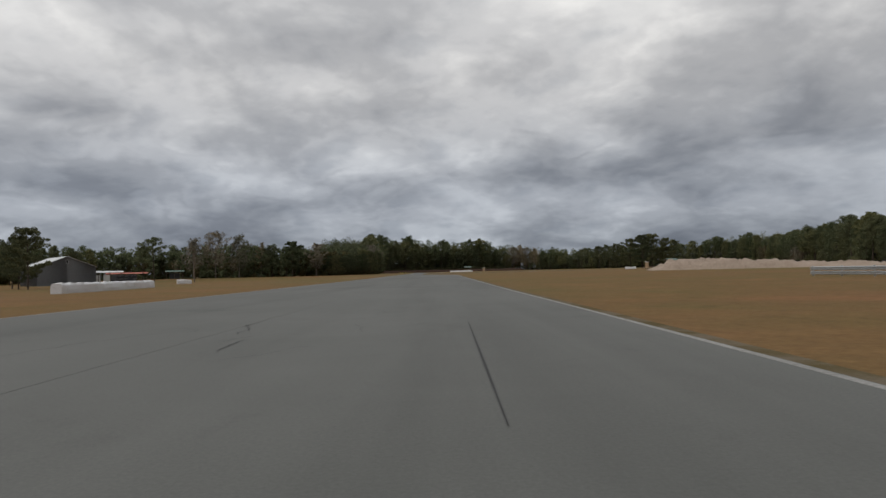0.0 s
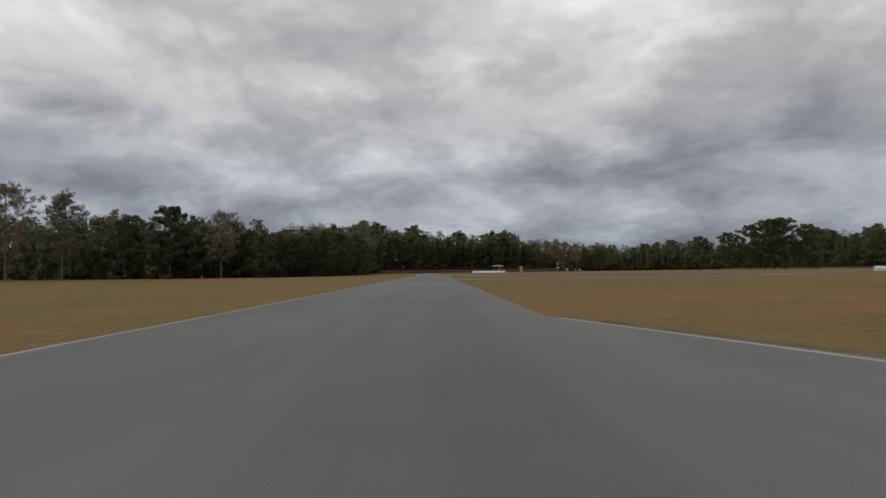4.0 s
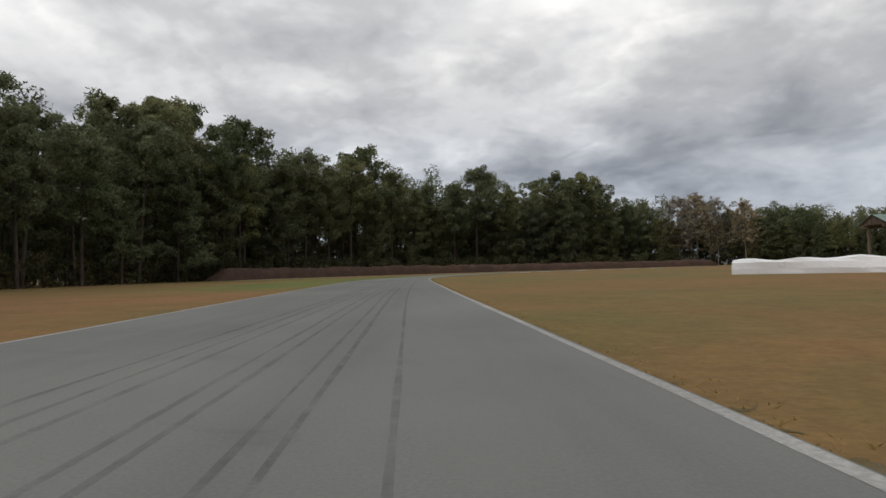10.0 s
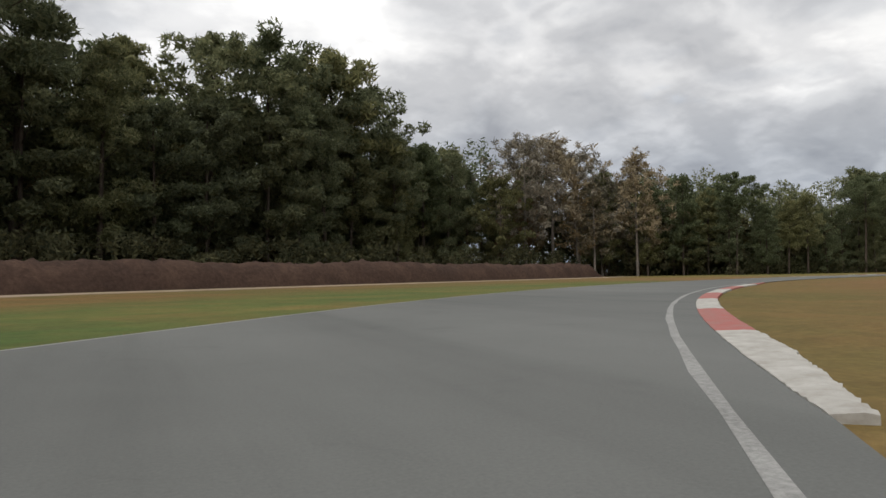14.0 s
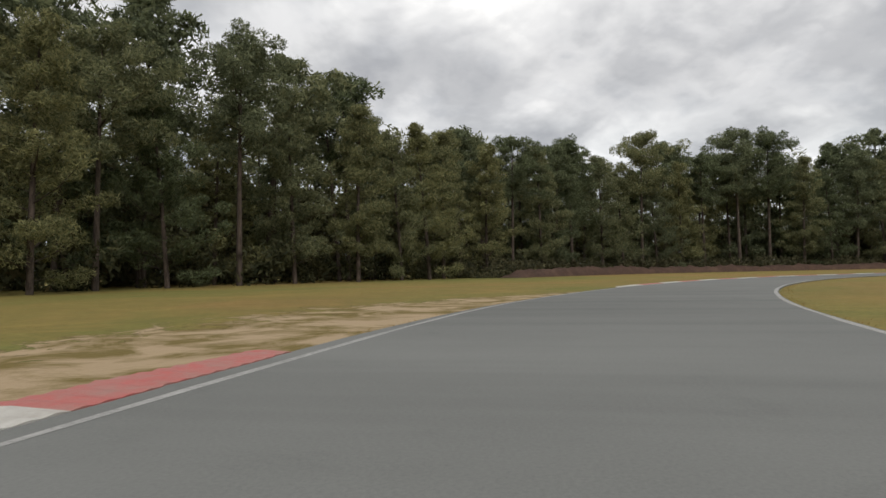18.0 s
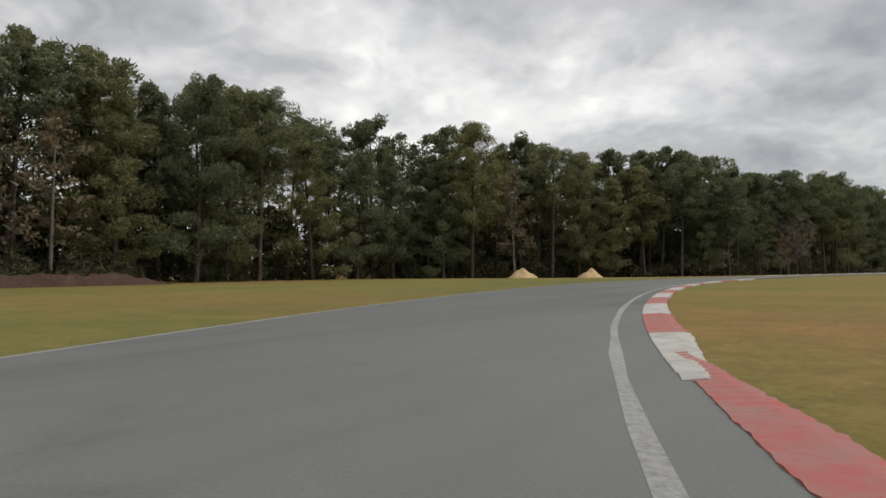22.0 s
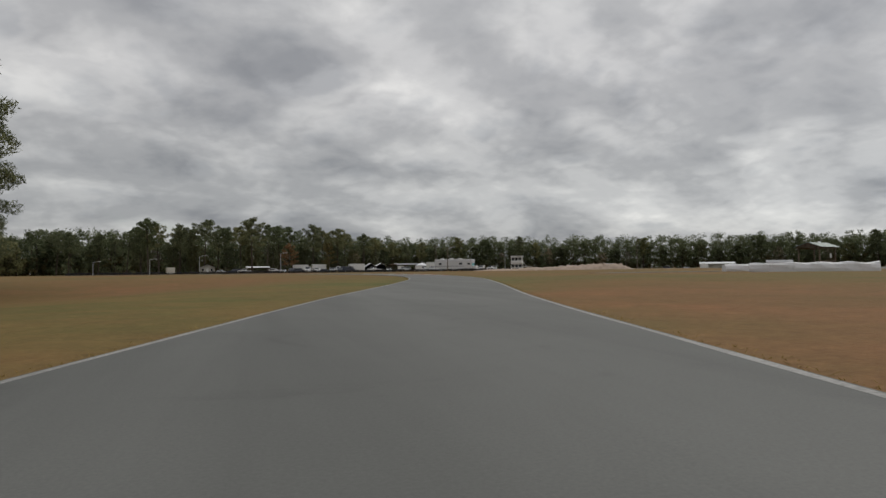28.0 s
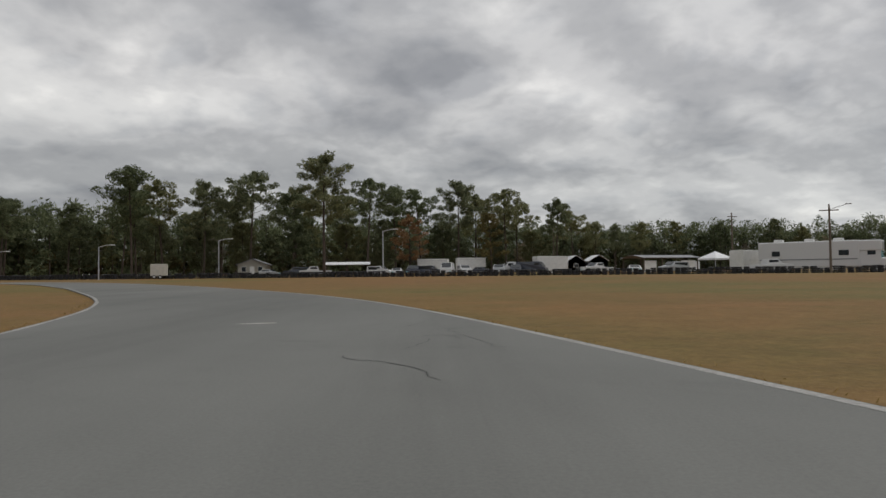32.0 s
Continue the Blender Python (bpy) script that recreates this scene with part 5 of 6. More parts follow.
def marker_board(x, y, digit, pale):
    root = thing("braking_marker", pose(x, y, ground_z(x, y), 0, 0, -3), "small black board with a %s number %s" % ("pale" if pale else "yellow", digit), "marker board", "braking markers")
    bm = bmesh.new()
    box(bm, 0.34, 0.025, 0.42, 0, 0, 0.06, bevel=0.006)
    board = part("board", bm, BLACK_BOARD, root)
    cu = bpy.data.curves.new("digit", "FONT")
    cu.body, cu.size, cu.extrude, cu.align_x, cu.offset = digit, 0.52, 0.006, "CENTER", 0.014
    cu.materials.append(WHITE_DIGIT if pale else YELLOW_PAINT)
    dg = new("digit", cu)
    dg.parent, dg.matrix_basis = board, pose(0, -0.02, 0.095, 90, 0, 0)
    bm = bmesh.new()
    for sx in (-0.11, 0.11):
        box(bm, 0.025, 0.025, 0.22, sx, 0.025, -0.12)
    part("stake", bm, WOOD, root)


for x, y, digit in ((-14.2, 215.2, "5"), (-15.2, 241.8, "4"), (-16.3, 268.7, "3"), (-17.3, 296.3, "2"), (-18.6, 324.5, "1")):
    marker_board(x, y, digit, False)


def guard_rail(points, label):
    """Posts with two stacked W-beams."""
    p = spline(points, 1.6)
    root = thing("guard_rail", pose(0, 0, 0), label, "guard rail")
    post = bmesh.new()
    box(post, 0.06, 0.05, 0.44)
    me = bpy.data.meshes.new("post")
    post.to_mesh(me)
    post.free()
    me.materials.append(STEEL)
    for q in p:
        piece("post", me, root, pose(q[0] + 0.1, q[1], ground_z(*q)))
    prof = [(0.0, 0.0), (0.035, 0.02), (0.035, 0.045), (0.0, 0.065), (0.0, 0.085), (0.035, 0.105), (0.035, 0.13), (0.0, 0.15)]
    for z0 in (0.06, 0.25):
        v, f = [], []
        for q in p:
            v += [(q[0] - a, q[1], ground_z(*q) + z0 + b) for a, b in prof]
        m = len(prof)
        for i in range(len(p) - 1):
            f += [(i * m + j, i * m + j + 1, (i + 1) * m + j + 1, (i + 1) * m + j) for j in range(m - 1)]
        piece("beam", mesh_from("beam", v, f, STEEL), root)


guard_rail([(15.9, 27.8), (16.3, 22), (16.6, 12), (16.8, 0), (16.9, -14)], "steel guard rail of two stacked beams on posts")


# ---- buildings ----
def gable_house(name, x, y, turn, w, l, eave, ridge, wall, roof, label, category, windows=(), door=None, group="", over=0.25):
    """A house with four walls, two roof slopes, gables, windows and a door; its front gable faces -y."""
    root = thing(name, pose(x, y, ground_z(x, y), 0, 0, turn), label, category, group)
    for sy in (0, l):
        bm = bmesh.new()
        vs = [bm.verts.new(c) for c in ((-w / 2, sy, -0.1), (w / 2, sy, -0.1), (w / 2, sy, eave), (0, sy, ridge), (-w / 2, sy, eave))]
        bm.faces.new(vs if sy else vs[::-1])
        bmesh.ops.solidify(bm, geom=bm.faces[:], thickness=0.06)
        part("wall", bm, wall, root)
    for sx in (-w / 2, w / 2):
        bm = bmesh.new()
        vs = [bm.verts.new(c) for c in ((sx, 0.065, -0.1), (sx, l - 0.065, -0.1), (sx, l - 0.065, eave), (sx, 0.065, eave))]
        bm.faces.new(vs if sx > 0 else vs[::-1])
        bmesh.ops.solidify(bm, geom=bm.faces[:], thickness=0.06)
        part("wall", bm, wall, root)
    slope = math.degrees(math.atan2(ridge - eave, w / 2))
    run = math.hypot(w / 2, ridge - eave) + over
    for s in (-1, 1):
        bm = bmesh.new()
        n = max(5, int((l + 2 * over) / 0.5))
        ribbed_sheet(bm, l + 2 * over, run, n, 0.05)
        bmesh.ops.rotate(bm, verts=bm.verts[:], matrix=Matrix.Rotation(math.pi / 2, 3, "Z"))
        bmesh.ops.translate(bm, verts=bm.verts[:], vec=(0, l / 2, 0.03))
        c = (w / 2 + over * math.cos(radians(slope))) / 2
        part("roof_slope", bm, roof, root, m=pose(s * c, 0, (eave - over * math.sin(radians(slope)) + ridge) / 2 + 0.03, 0, s * slope, 0))
    for wx, wz, ww, wh in windows:
        bm = bmesh.new()
        box(bm, ww, 0.05, wh, wx, -0.03, wz, bevel=0.01)
        win = part("window", bm, WHITE_PAINT, root, "white window frame")
        bm = bmesh.new()
        box(bm, ww - 0.12, 0.03, wh - 0.12, wx, -0.05, wz + 0.06)
        part("pane", bm, GLASS, win, "dark pane")
    if door:
        bm = bmesh.new()
        box(bm, door[1], 0.05, door[2], door[0], -0.03, 0, bevel=0.01)
        part("door", bm, DARK if len(door) < 4 else WHITE_PAINT, root, "closed door")
    return root


gable_house("barn", -85.3, 146.0, 45, 12.0, 15.0, 4.2, 6.6, GREY_METAL, WHITE_METAL, "large grey metal barn with a white metal roof", "barn", [(0, 5.0, 0.5, 0.8)], over=0.35)
gable_house("house", 139.0, 40.4, 185, 4.2, 4.0, 1.9, 2.7, CREAM, GREY_METAL, "small cream house with a gabled roof under the pines", "house", [(-1.2, 0.8, 0.7, 0.8), (1.2, 0.8, 0.7, 0.8)], (0, 0.7, 1.6, 1))
gable_house("house", 90.2, 39.6, 180, 2.8, 4.0, 1.8, 2.7, GREY_METAL, WHITE_METAL, "small grey shed with a pale gabled roof", "shed", [(0, 0.9, 0.8, 0.6)])
gable_house("house", 86.9, 40.4, 180, 2.7, 4.0, 1.9, 2.7, WHITE_PAINT, WHITE_METAL, "small white shed with a gabled roof", "shed")
gable_house("mobile_home", -60, 22, 230, 3.4, 13.0, 2.3, 2.9, CREAM, WHITE_METAL, "long cream mobile home with a pale roof", "mobile home", [(0, 1.0, 0.8, 0.8)])
gable_house("mobile_home", -74, 37, 230, 4.5, 9.0, 2.3, 3.3, WHITE_PAINT, GREY_METAL, "white bungalow with a grey roof", "house", [(-1, 0.9, 0.8, 0.8), (1, 0.9, 0.8, 0.8)])


def open_shed(name, x, y, turn, w, d, h, roof, label, category, panels=(), group="", peak=0.35):
    """Posts under a shallow gabled or sloped roof."""
    root = thing(name, pose(x, y, ground_z(x, y), 0, 0, turn), label, category, group)
    bm = bmesh.new()
    box(bm, 0.12, 0.12, h)
    me = bpy.data.meshes.new("post")
    bm.to_mesh(me)
    bm.free()
    me.materials.append(WOOD)
    n = max(2, int(w / 2.4) + 1)
    for k in range(n):
        for sy in (-1, 1):
            piece("post", me, root, pose(-w / 2 + 0.15 + (w - 0.3) * k / (n - 1), sy * (d / 2 - 0.1), 0))
    ang = math.degrees(math.atan2(peak, d / 2))
    for sy in (-1, 1):
        bm = bmesh.new()
        ribbed_sheet(bm, w + 0.5, d / 2 + 0.3, int(w / 0.5))
        part("roof_slope", bm, roof, root, m=pose(0, sy * (d / 4 + 0.1), h + peak / 2, -sy * ang, 0, 0))
    for px, pw, mat in panels:
        bm = bmesh.new()
        box(bm, pw, 0.06, h * 0.75, px, -d / 2 + 0.15, 0.1)
        part("wall_panel", bm, mat, root)
    return root


open_shed("open_shed", -83.6, 158.6, 30, 8.0, 4.5, 2.9, WHITE_METAL, "open shed with a pale metal roof beside the barn", "shed", [(-1.6, 1.5, WHITE_PAINT), (0.5, 1.4, WHITE_PAINT)])
open_shed("open_shed", -95.5, 194.5, 24, 11.0, 4.0, 2.1, RED_ROOF, "long low shed with a faded red roof", "shed", [(0.5, 1.2, WHITE_PAINT)])
open_shed("open_shed", -86, 206, 24, 5.0, 3.0, 2.4, GREEN_ROOF, "small dark shed with a pale green roof", "shed", [(0, 3.0, DARK)])
open_shed("pavilion", 80.3, 48.0, 200, 9.5, 4.5, 2.1, GREY_METAL, "long open pavilion with a grey metal roof", "pavilion", [(-3.5, 2.0, WHITE_PAINT), (3.0, 2.4, WHITE_PAINT)])
open_shed("canopy", 124.6, 42.8, 185, 6.2, 4.0, 1.7, FABRIC, "low white canopy on posts under the pines", "canopy")
open_shed("pavilion", -20, -6, 220, 9.0, 4.0, 2.0, WHITE_METAL, "low open building with a white roof", "pavilion", [(0, 6.0, CREAM)])


def control_tower(x, y, turn):
    """Two white storeys with wide window openings, an outside stair and a flat roof."""
    root = thing("control_tower", pose(x, y, ground_z(x, y), 0, 0, turn), "two-storey white wooden control tower with wide dark windows", "tower")
    for z, w in ((0.0, 4.6), (2.75, 4.2)):
        bm = bmesh.new()
        box(bm, w, 3.6, 0.95, 0, 0, z)
        box(bm, w, 3.6, 0.5, 0, 0, z + 2.15)
        for sx in (-1, -0.33, 0.33, 1):
            for sy in (-1, 1):
                box(bm, 0.22, 0.22, 1.25, sx * (w / 2 - 0.11), sy * 1.69, z + 0.92)
        storey = part("storey", bm, WHITE_PAINT, root)
        bm = bmesh.new()
        box(bm, w - 0.5, 3.1, 1.22, 0, 0, z + 0.94)
        part("window_band", bm, GLASS, storey, "dark window band")
    bm = bmesh.new()
    box(bm, 5.6, 4.6, 0.12, 0, 0, 2.62)
    part("balcony_floor", bm, WHITE_PAINT, root)
    bm = bmesh.new()
    for k in range(12):
        tube(bm, (-2.75 + 0.5 * k, -2.25, 2.7), (-2.75 + 0.5 * k, -2.25, 3.5), 0.025, sides=5)
    box(bm, 5.6, 0.06, 0.06, 0, -2.25, 3.5)
    part("railing", bm, WHITE_PAINT, root)
    bm = bmesh.new()
    box(bm, 4.9, 4.3, 0.16, 0, 0, 5.4)
    part("roof", bm, WHITE_METAL, root)
    bm = bmesh.new()
    for k in range(13):
        box(bm, 0.28, 0.9, 0.05, 4.9 - 0.2 * k, 1.2, 0.2 * k + 0.1)
    box(bm, 3.6, 0.06, 0.2, 3.8, 0.75, 1.2, tilt=0)
    part("stair", bm, WHITE_PAINT, root)
    return root


control_tower(24.7, -1.0, 150)


# ---- vehicles ----
WHEEL = wheel_mesh("wheel", 0.27, 0.19, TYRE)
RIM = wheel_mesh("rim", 0.16, 0.2, STEEL)
PROFILES = {
    "sedan": ([(-1.75, 0.25), (-1.8, 0.62), (-1.15, 0.72), (-0.75, 1.08), (0.35, 1.1), (0.85, 0.75), (1.7, 0.62), (1.78, 0.3)], 1.4, [(-0.72, 0.78, 1.0), (0.35, 0.78, 1.0)]),
    "suv": ([(-1.8, 0.3), (-1.82, 0.8), (-1.72, 1.36), (0.3, 1.4), (0.85, 0.92), (1.72, 0.82), (1.8, 0.32)], 1.5, [(-1.5, 0.88, 1.28), (0.35, 0.88, 1.28)]),
    "pickup": ([(-2.2, 0.35), (-2.2, 0.85), (-0.5, 0.85), (-0.42, 1.4), (0.62, 1.42), (1.1, 0.95), (2.1, 0.88), (2.15, 0.36)], 1.6, [(-0.3, 0.95, 1.32), (0.6, 0.95, 1.32)]),
    "van": ([(-2.1, 0.3), (-2.12, 1.75), (1.2, 1.78), (1.75, 1.0), (2.1, 0.9), (2.15, 0.32)], 1.6, [(0.5, 1.0, 1.6), (1.25, 1.0, 1.5)]),
}


def vehicle(kind, x, y, turn, mat, label, group="vehicles in the paddock"):
    prof, wide, glass = PROFILES[kind]
    root = thing({"sedan": "car", "suv": "car", "pickup": "pickup_truck", "van": "van"}[kind], pose(x, y, ground_z(x, y), 0, 0, turn), label, {"pickup": "truck", "van": "van"}.get(kind, "car"), group)
    bm = bmesh.new()
    rings = []
    for sy, inset in ((-wide / 2, 0.0), (wide / 2, 0.0)):
        rings.append([bm.verts.new((px, sy * (0.86 if pz > 1.0 else 1.0), pz)) for px, pz in prof])
    bm.faces.new(rings[0]), bm.faces.new(rings[1][::-1])
    n = len(prof)
    for i in range(n):
        bm.faces.new((rings[0][i], rings[1][i], rings[1][(i + 1) % n], rings[0][(i + 1) % n]))
    bmesh.ops.recalc_face_normals(bm, faces=bm.faces[:])
    bmesh.ops.bevel(bm, geom=bm.edges[:], offset=0.05, segments=2, affect="EDGES")
    part("body", bm, mat, root)
    (x0, z0, z1), (x1, _, _) = glass
    for sy in (-1, 1):
        bm = bmesh.new()
        box(bm, x1 - x0, 0.03, z1 - z0, (x0 + x1) / 2, sy * (wide / 2 * 0.93 + 0.012), z0, bevel=0.01, tilt=-sy * 8)
        part("side_window", bm, GLASS, root, "dark side window")
        for wx in (prof[0][0] + 0.62, prof[-1][0] - 0.6):
            w = piece("wheel", WHEEL, root, pose(wx, sy * (wide / 2 - 0.08), 0.27, 0, 0, 90))
            piece("rim", RIM, w)
        bm = bmesh.new()
        box(bm, 0.05, 0.22, 0.12, prof[-1][0] - 0.03, sy * (wide / 2 - 0.25), 0.52, bevel=0.01)
        part("headlight", bm, PALE_GLASS, root, "clear headlight")
        bm = bmesh.new()
        box(bm, 0.05, 0.18, 0.14, prof[0][0] - 0.005, sy * (wide / 2 - 0.2), 0.55, bevel=0.01)
        part("tail_light", bm, CAR_RED, root, "red tail light")
    k = max(i for i in range(n) if prof[i][1] > 1.0)
    (ax, az), (bx, bz) = prof[k], prof[(k + 1) % n]
    bm = bmesh.new()
    L = math.hypot(bx - ax, bz - az) * 0.8
    box(bm, L, wide * 0.78, 0.02, 0, 0, 0)
    part("windscreen", bm, GLASS, root, "dark windscreen", m=pose((ax + bx) / 2 + 0.03, 0, (az + bz) / 2 + 0.02, 0, math.degrees(math.atan2(az - bz, bx - ax)), 0))
    return root


rng = np.random.default_rng(77)
PAINTS = [(CAR_WHITE, "white"), (CAR_SILVER, "silver"), (CAR_DARK, "dark"), (CAR_WHITE, "white"), (CAR_WHITE, "white"), (CAR_SILVER, "silver")]
KINDS = {"sedan": "car", "suv": "estate car", "pickup": "pickup truck", "van": "van"}
for k in range(10):
    kind = ("suv", "sedan", "pickup", "suv", "van")[k % 5]
    m, c = PAINTS[int(rng.integers(len(PAINTS)))]
    vehicle(kind, 119.5 - 2.35 * k, 47.0 + 0.15 * k + rng.uniform(-0.6, 0.6), 90 + rng.uniform(-12, 12) + (0 if k % 3 else 70), m, "%s %s parked behind the tyre wall" % (c, KINDS[kind]))
for x, y, kind, turn, (m, c) in ((131, 48, "suv", 10, PAINTS[2]), (134.5, 49, "sedan", 170, PAINTS[1]), (128, 50, "pickup", 5, PAINTS[0]), (78.8, 73.5, "pickup", 175, PAINTS[0]), (100.5, 46.5, "van", 8, PAINTS[0]), (84, 62, "suv", 20, PAINTS[1]), (88, 60, "sedan", 80, PAINTS[0]), (92, 58, "pickup", 30, PAINTS[0]), (-36, 12, "suv", 130, PAINTS[2]), (-42, 16, "sedan", 130, PAINTS[1]), (57, 60, "suv", 30, PAINTS[0]), (50, 30, "van", 60, PAINTS[0]), (60, 35, "suv", 140, PAINTS[1]), (70, 32, "van", 20, PAINTS[0])):
    vehicle(kind, x, y, turn, m, "%s %s parked in the paddock" % (c, KINDS[kind]))


def box_trailer(x, y, turn, l, h, mat, label):
    root = thing("trailer", pose(x, y, ground_z(x, y), 0, 0, turn), label, "trailer", "trailers in the paddock")
    bm = bmesh.new()
    box(bm, l, 1.9, h, 0, 0, 0.4, bevel=0.07)
    part("body", bm, mat, root)
    bm = bmesh.new()
    for k in range(3):
        box(bm, l - 0.1, 1.93, 0.03, 0, 0, 0.55 + k * (h - 0.4) / 2)
    part("trim_rail", bm, STEEL, root, "metal trim")
    bm = bmesh.new()
    box(bm, 0.7, 0.04, h * 0.75, l * 0.22, -0.95, 0.5, bevel=0.01)
    part("door", bm, mat, root)
    for sx in (-0.35, 0.35):
        for sy in (-1, 1):
            w = piece("wheel", WHEEL, root, pose(sx - l * 0.1, sy * 0.88, 0.27, 0, 0, 90))
            piece("rim", RIM, w)
    bm = bmesh.new()
    tube(bm, (l / 2, 0.5, 0.42), (l / 2 + 0.9, 0, 0.42), 0.04)
    tube(bm, (l / 2, -0.5, 0.42), (l / 2 + 0.9, 0, 0.42), 0.04)
    part("tow_bar", bm, DARK, root, "dark tow bar")
    return root


box_trailer(95.6, 46.8, 190, 4.6, 2.1, WHITE_PAINT, "white box trailer in the paddock")
box_trailer(147.3, 53.6, 200, 2.0, 1.5, CREAM, "small cream trailer under the pines")
box_trailer(75.0, 62.6, 205, 5.0, 2.2, WHITE_PAINT, "white box trailer beside a canopy")
box_trailer(112, 41, 170, 4.5, 2.0, WHITE_PAINT, "white box trailer under autumn trees")
box_trailer(106.5, 42, 185, 4.2, 2.1, WHITE_PAINT, "white box trailer under autumn trees")
box_trailer(64, 48, 160, 6.0, 2.3, WHITE_PAINT, "long white box trailer in the paddock")
box_trailer(-66, 133, 60, 4.5, 1.7, DARK, "dark trailer on the grass beside the shed")
box_trailer(-48, 19, 220, 5.0, 2.0, WHITE_PAINT, "white trailer by the far wood")


def motor_home(x, y, turn):
    """A long motor home: stepped box body, cab with bonnet and windscreen, awning, roof boxes and wheels."""
    root = thing("motor_home", pose(x, y, ground_z(x, y), 0, 0, turn), "very long white motor home with an awning", "motor home")
    bm = bmesh.new()
    box(bm, 9.6, 2.2, 2.75, -1.6, 0, 0.55, bevel=0.12)
    box(bm, 2.2, 2.15, 1.1, 4.0, 0, 2.15, bevel=0.12)
    part("body", bm, CAR_WHITE, root)
    bm = bmesh.new()
    box(bm, 2.2, 2.0, 1.7, 3.9, 0, 0.55, bevel=0.12)
    box(bm, 1.6, 1.8, 0.95, 5.4, 0, 0.5, bevel=0.14)
    part("cab", bm, CAR_WHITE, root)
    bm = bmesh.new()
    box(bm, 0.06, 1.7, 0.75, 5.02, 0, 1.45, tilt=0)
    part("windscreen", bm, PALE_GLASS, root, "blue-tinted windscreen")
    for wx, ww in ((-4.6, 0.8), (1.8, 0.9), (4.2, 0.7)):
        for sy in (-1, 1):
            bm = bmesh.new()
            box(bm, ww, 0.03, 0.55, wx, sy * (1.11 if wx < 3 else 1.01), 1.75, bevel=0.01)
            part("side_window", bm, GLASS, root, "dark side window")
    bm = bmesh.new()
    for sy in (-1, 1):
        box(bm, 9.2, 0.02, 0.12, -1.6, sy * 1.11, 1.3)
    part("stripe", bm, GREY_METAL, root, "grey stripe")
    bm = bmesh.new()
    box(bm, 3.6, 1.6, 0.04, 0.4, 1.85, 2.75, tilt=-14)
    awning = part("awning", bm, FABRIC, root, "white awning")
    bm = bmesh.new()
    for sx in (-1.3, 2.1):
        tube(bm, (sx, 2.6, 0), (sx, 2.6, 2.55), 0.025, sides=6)
    part("awning_pole", bm, STEEL, awning)
    for rx in (-4.5, -1.5, 1.2):
        bm = bmesh.new()
        box(bm, 0.9, 0.7, 0.28, rx, 0, 3.3, bevel=0.06)
        part("roof_box", bm, WHITE_PAINT, root)
    for wx in (-5.0, -4.2, 4.6):
        for sy in (-1, 1):
            w = piece("wheel", WHEEL, root, pose(wx, sy * 0.95, 0.36, 0, 0, 90))
            w.scale = (1.35, 1.35, 1.35)
            piece("rim", RIM, w)
    return root


motor_home(70.6, 69.8, 138)


def canopy_tent(x, y, turn, size):
    root = thing("canopy_tent", pose(x, y, ground_z(x, y), 0, 0, turn), "white peaked canopy tent on thin legs", "tent", "canopy tents")
    bm = bmesh.new()
    h = size / 2
    c = [bm.verts.new(p) for p in ((-h, -h, 1.75), (h, -h, 1.75), (h, h, 1.75), (-h, h, 1.75))]
    a = bm.verts.new((0, 0, 2.6))
    for i in range(4):
        bm.faces.new((c[i], c[(i + 1) % 4], a))
    low = [bm.verts.new((v.co.x, v.co.y, 1.55)) for v in c]
    for i in range(4):
        bm.faces.new((low[i], low[(i + 1) % 4], c[(i + 1) % 4], c[i]))
    part("canopy", bm, FABRIC, root)
    for sx in (-1, 1):
        for sy in (-1, 1):
            bm = bmesh.new()
            tube(bm, (sx * h * 0.97, sy * h * 0.97, 0), (sx * h * 0.97, sy * h * 0.97, 1.7), 0.03, sides=6)
            part("leg", bm, STEEL, root)


canopy_tent(78.4, 60.8, 20, 2.8)
canopy_tent(66, 56, 30, 2.6)


def lamp_post(x, y, turn, h, label="tall grey street lamp with a bent arm"):
    root = thing("street_lamp", pose(x, y, ground_z(x, y), 0, 0, turn), label, "street lamp", "lamps along the paddock")
    bm = bmesh.new()
    tube(bm, (0, 0, -0.1), (0, 0, h - 0.25), 0.085, 0.055)
    part("pole", bm, STEEL, root)
    bm = bmesh.new()
    tube(bm, (0, 0, h - 0.27), (0.9, 0, h - 0.02), 0.04, 0.035)
    tube(bm, (0.9, 0, h - 0.02), (1.3, 0, h), 0.035)
    part("arm", bm, STEEL, root)
    bm = bmesh.new()
    box(bm, 0.6, 0.2, 0.1, 1.5, 0, h - 0.06, bevel=0.03)
    part("lamp_head", bm, WHITE_PAINT, root, "pale lamp head")


lamp_post(118.2, 61.1, 175, 5.6)
lamp_post(151.3, 60.9, 185, 4.1)
lamp_post(165.5, 57.5, 185, 3.6)
lamp_post(139.9, 53.1, 185, 5.1)
lamp_post(34, 10, 40, 6.0)


def utility_pole(x, y, h, turn, lamp=False):
    root = thing("utility_pole", pose(x, y, ground_z(x, y), 0, 0, turn), "tall weathered wooden utility pole", "pole", "utility poles")
    bm = bmesh.new()
    tube(bm, (0, 0, -0.2), (0, 0, h), 0.12, 0.08)
    part("pole", bm, WOOD, root)
    bm = bmesh.new()
    box(bm, 1.6, 0.09, 0.1, 0, 0.1, h - 0.6)
    part("cross_arm", bm, WOOD, root)
    if lamp:
        bm = bmesh.new()
        tube(bm, (0, 0, h - 0.5), (1.5, 0, h), 0.03)
        box(bm, 0.5, 0.2, 0.1, 1.6, 0, h - 0.05, bevel=0.02)
        part("lamp_arm", bm, STEEL, root, "steel lamp arm")


